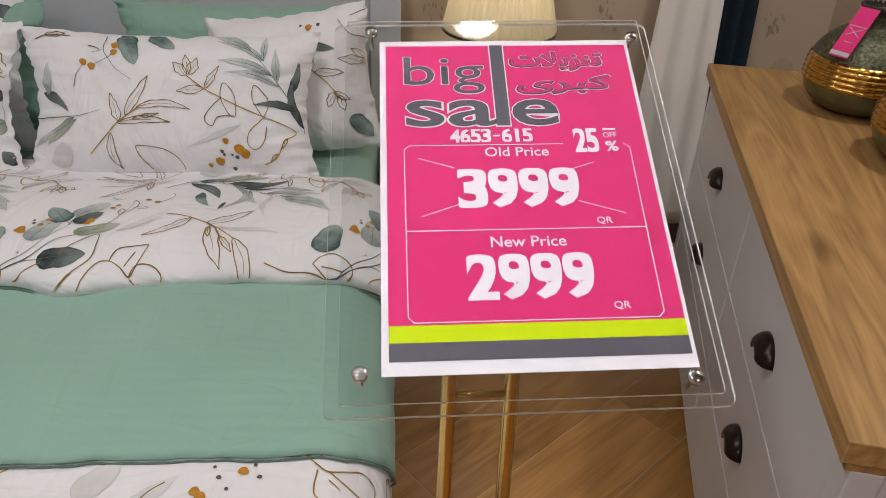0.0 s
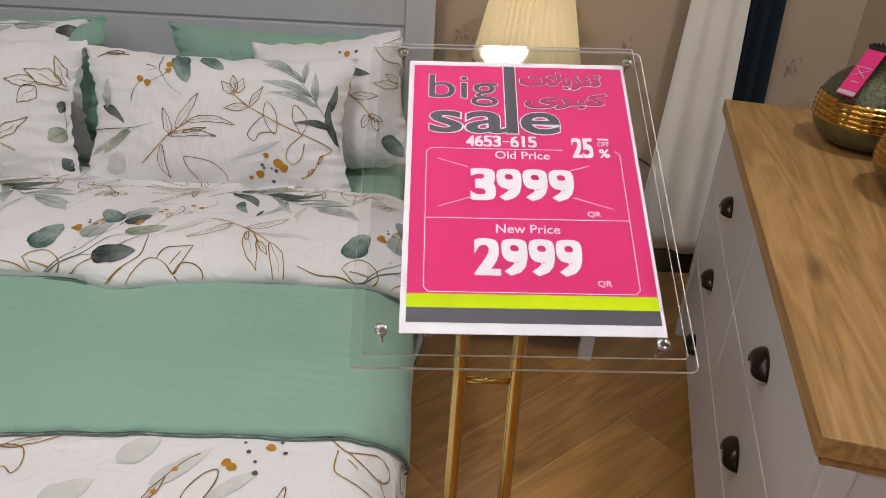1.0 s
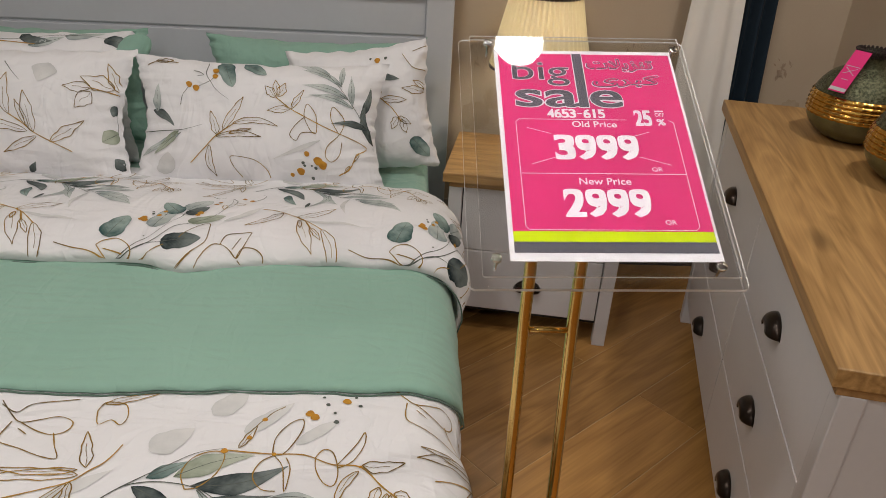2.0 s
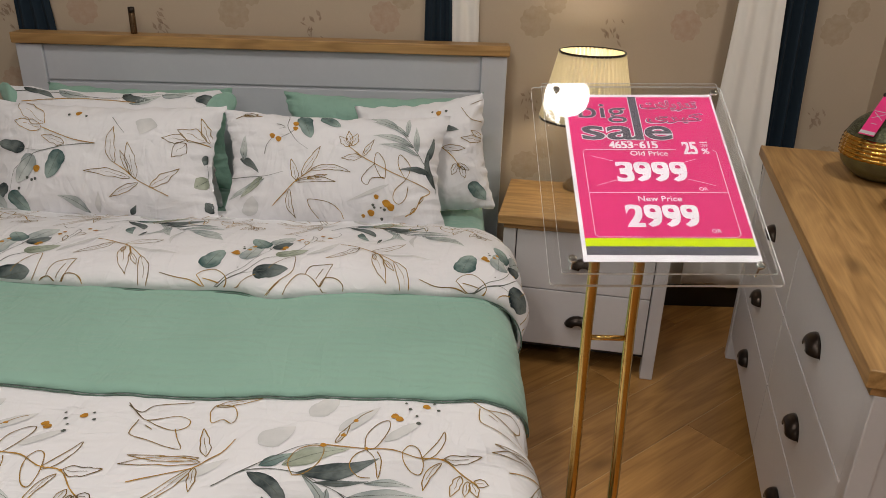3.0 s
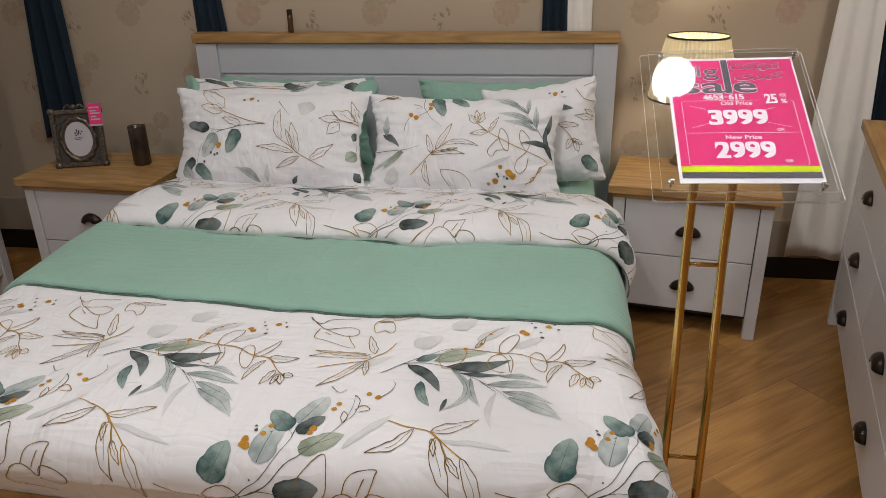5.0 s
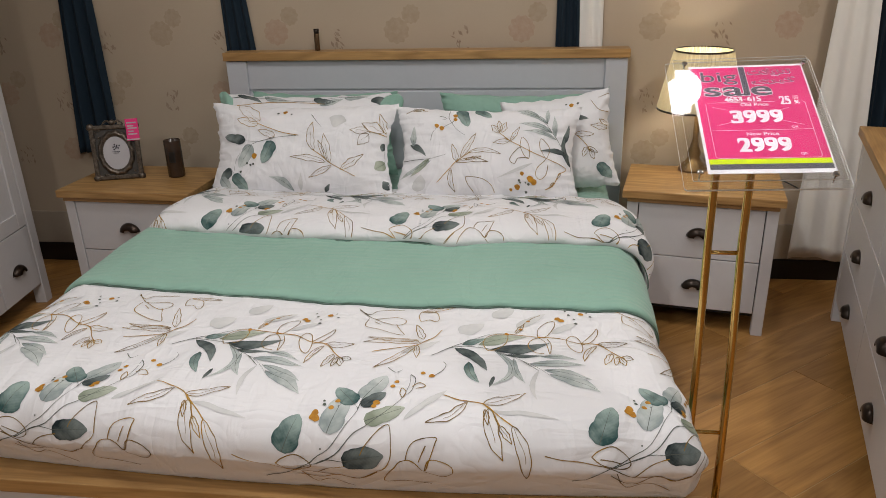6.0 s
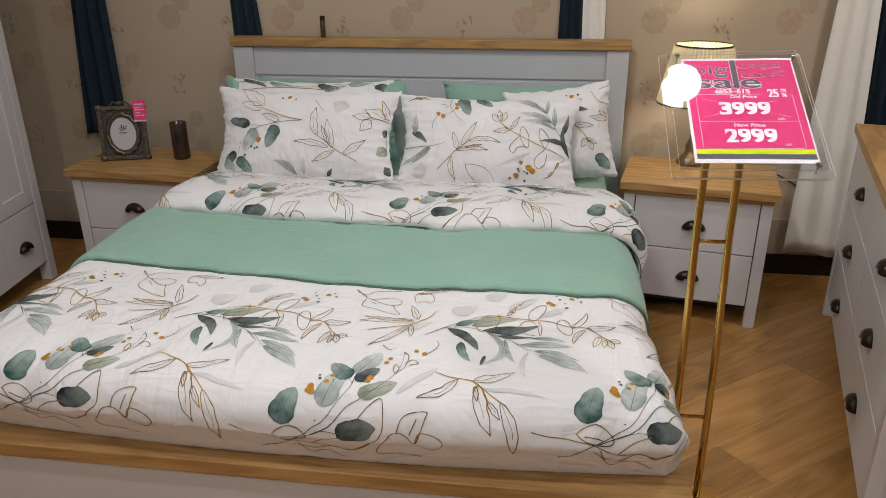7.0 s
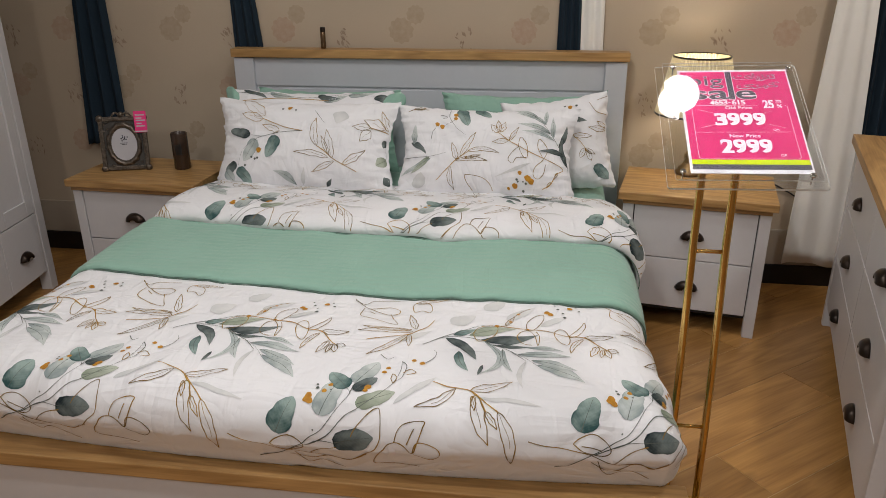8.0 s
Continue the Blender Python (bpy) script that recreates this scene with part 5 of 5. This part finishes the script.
tagged(part("ornament", b, PEWTER, fr, "cast scrolls and a ribbon bow", smooth=True), kind="stuff")
b = bmesh.new()
for i in range(9):
    a = i * 2.4
    r = 0.004 + 0.0017 * i
    bmesh.ops.create_circle(b, cap_ends=True, segments=7, radius=0.0035, matrix=Matrix.Translation((r * math.cos(a), -0.0075, OV + 0.028 + 0.8 * r * math.sin(a))) @ Matrix.Rotation(math.pi / 2, 4, "X"))
for z, w in ((0.006, 0.018), (0.0, 0.012)):
    for k in range(4):
        box(b, -w + k * w / 2, -w + k * w / 2 + w * 0.38, -0.0078, -0.007, OV + z - 0.0012, OV + z + 0.0012)
tagged(part("printed_sprig", b, SLATE, fr, "small dark printed sprig"), kind="stuff")
part("strut", boxes((-0.02, 0.02, 0.006, 0.012, 0.02, 0.17), bevel=0.001), PEWTER, fr)
tg = part("price_tag", boxes((0.058, 0.112, -0.022, -0.020, FH - 0.075, FH + 0.022), bevel=0.0005), TAG, fr, "pink sale tag")
for z, x0, x1 in ((0.004, 0.064, 0.104), (-0.010, 0.066, 0.092), (-0.020, 0.066, 0.106), (-0.034, 0.068, 0.090), (-0.046, 0.066, 0.104), (-0.070, 0.058, 0.112)):
    part("tag_rule", boxes((x0, x1, -0.0225, -0.0221, FH + z - 0.0028, FH + z + 0.0028), bevel=0), WHITE_INK, tg)

SMOKE = material("smoked_brown", (0.035, 0.022, 0.016), 0.22, 0.0, (0.06, 0.035, 0.022), scale=12, amount=0.5)
cd = thing("candle_holder", pose(-1.103, -0.276, 0.607), "dark smoked brown cylindrical candle holder on the nightstand", "candle holder")
part("body", turned(bmesh.new(), [(0.0005, 0.0), (0.035, 0.0), (0.037, 0.003), (0.037, 0.165), (0.036, 0.168), (0.033, 0.166), (0.033, 0.02), (0.0005, 0.02)], 40), SMOKE, cd, smooth=True)
b = bmesh.new()
grid(b, 8, 1, lambda u, v: (0.0376 * math.sin(-0.15 + 0.75 * u), -0.0376 * math.cos(-0.15 + 0.75 * u), 0.070 + 0.05 * v))
part("label", b, material("dark_label", (0.010, 0.009, 0.009), 0.4), cd, "square black label")

bt = thing("slim_bottle", pose(-0.483, 0.045, 1.121), "slim dark bronze tube standing on the headboard cap", "bottle")
part("body", turned(bmesh.new(), [(0.0005, 0), (0.0115, 0), (0.012, 0.003), (0.012, 0.075), (0.0115, 0.076)], 24), material("bronze_tube", (0.16, 0.10, 0.055), 0.25, 0.8), bt, smooth=True)
part("cap", turned(bmesh.new(), [(0.0115, 0.077), (0.0122, 0.078), (0.0122, 0.096), (0.0005, 0.097)], 24), BLACK_METAL, bt, "dark cap", smooth=True)

# lamp cable on the wall
cb = tagged(part("lamp_cable", tube(bmesh.new(), [(1.40, 0.110, 0.56), (1.55, 0.111, 0.535), (1.66, 0.111, 0.505), (1.73, 0.112, 0.470), (1.80, 0.112, 0.425), (1.84, 0.112, 0.33), (1.845, 0.112, 0.12)], 0.0035, 8), SKIRTING, None, smooth=True),
            "thin black lamp cable running down the wall", "cable")
dado = tagged(part("trim", boxes((LEFT_X, RIGHT_X, WALL_Y - 0.008, WALL_Y, 0.102, 0.282), bevel=0.002), material("dado_paint", (0.43, 0.37, 0.30), 0.6, other=(0.36, 0.30, 0.24), amount=0.4), None),
              "plain beige band above the skirting", "trim", kind="structure")


# ---- wallpaper print ----
def rosette(x, z, r, mat, seed):
    bm = bmesh.new()
    c = [bm.verts.new((x, WALL_Y - 0.0012, z))]
    n = 44
    rim = [bm.verts.new((x + r * (1 + 0.07 * math.sin(11 * a)) * math.cos(a), WALL_Y - 0.0012, z + r * (1 + 0.07 * math.sin(11 * a)) * math.sin(a))) for a in (2 * math.pi * i / n for i in range(n))]
    for i in range(n):
        bm.faces.new((c[0], rim[(i + 1) % n], rim[i]))
    return part("printed_rosette", bm, mat, wall_north)


def sketch(bm, x, z, s, rnd):
    """A small loose flower sketch."""
    for i in range(13):
        a = rnd.uniform(-0.4, 1.1) + math.pi / 2
        px, pz = x + rnd.uniform(-0.5, 0.5) * s, z + rnd.uniform(-0.7, 0.7) * s
        d = Vector((math.cos(a), 0, math.sin(a))) * s * rnd.uniform(0.10, 0.26)
        w = Vector((-d.z, 0, d.x)) * rnd.uniform(0.12, 0.5)
        p = Vector((px, WALL_Y - 0.0014 - 0.0002 * i, pz))
        bm.faces.new([bm.verts.new(q) for q in (p - d, p + w, p + d, p - w)])


rnd = random.Random(8)
sk = bmesh.new()
for row in range(6):
    for col in range(-5, 5):
        x = 0.453 + 0.577 * col - (0.30 if row % 2 else 0.0)
        z = 1.197 + 0.285 * (row - 2)
        if not (LEFT_X + 0.1 < x < RIGHT_X - 0.1):
            continue
        warm = col % 2 == 0
        rosette(x, z, 0.058, ROSETTE_WARM if warm else ROSETTE, row)
        rosette(x + 0.070, z + 0.072, 0.042, ROSETTE, row)
        sketch(sk, x + 0.30, z - 0.038, 0.072, rnd)
tagged(part("printed_sketches", sk, SKETCH, wall_north, "small dark flower sketches"), kind="stuff")

# ---- floor planks ----
PLANK = wood("floor_plank", (0.47, 0.245, 0.076), (0.29, 0.135, 0.037), "x", rough=0.36, scale=0.8, per_piece=True)
ANG, PW, PL = radians(38.5), 0.223, 1.20
me_plank = {}
ca, sa = math.cos(ANG), math.sin(ANG)
for r in range(-30, 34):
    for k in range(-8, 9):
        n0 = -1.776 + PW * r
        t0 = (0.094 if r % 2 else 0.73) + PL * k
        cx, cy = ca * (t0 + PL / 2) - sa * (n0 + PW / 2), sa * (t0 + PL / 2) + ca * (n0 + PW / 2)
        own = Matrix.Translation((cx, cy, 0)) @ Matrix.Rotation(ANG, 4, "Z")
        ends = [own @ Vector((sx * PL / 2, sy * PW / 2, 0)) for sx in (-1, 1) for sy in (-1, 1)]
        south = cy <= -1.85 or (cx > RIGHT_X - 0.1 and min(q.y for q in ends) < -1.9)
        east = RIGHT_X + 1.5 if south else RIGHT_X
        edges = [((LEFT_X, 0), (-1, 0)), ((0, WALL_Y), (0, 1)), ((0, BACK_Y), (0, -1)), ((east, 0), (1, 0))]
        if south and cx > RIGHT_X - 0.1:
            edges.append(((0, -1.9), (0, 1)))
        over = [[(q.x - p[0]) * d[0] + (q.y - p[1]) * d[1] for q in ends] for p, d in edges]
        if any(min(o) > -0.01 for o in over):
            continue
        cut = [e for e, o in zip(edges, over) if max(o) > 0]
        if cut or "plank" not in me_plank:
            bm = boxes((-PL / 2 + 0.0015, PL / 2 - 0.0015, -PW / 2 + 0.0015, PW / 2 - 0.0015, -0.0016, 0.0), bevel=0)
            for p, d in cut:
                bmesh.ops.bisect_plane(bm, geom=bm.verts[:] + bm.edges[:] + bm.faces[:], plane_co=own.inverted() @ Vector((p[0], p[1], 0)),
                                       plane_no=own.to_3x3().inverted() @ Vector((d[0], d[1], 0)), clear_outer=True)
            if not bm.faces:
                bm.free()
                continue
            me = bpy.data.meshes.new("plank")
            bm.to_mesh(me)
            bm.free()
            me.materials.append(PLANK)
            if not cut:
                me_plank["plank"] = me
        ob = new("plank", me if cut else me_plank["plank"])
        ob.parent = floor
        ob.matrix_basis = pose(cx, cy, 0, 0, 0, 38.5)
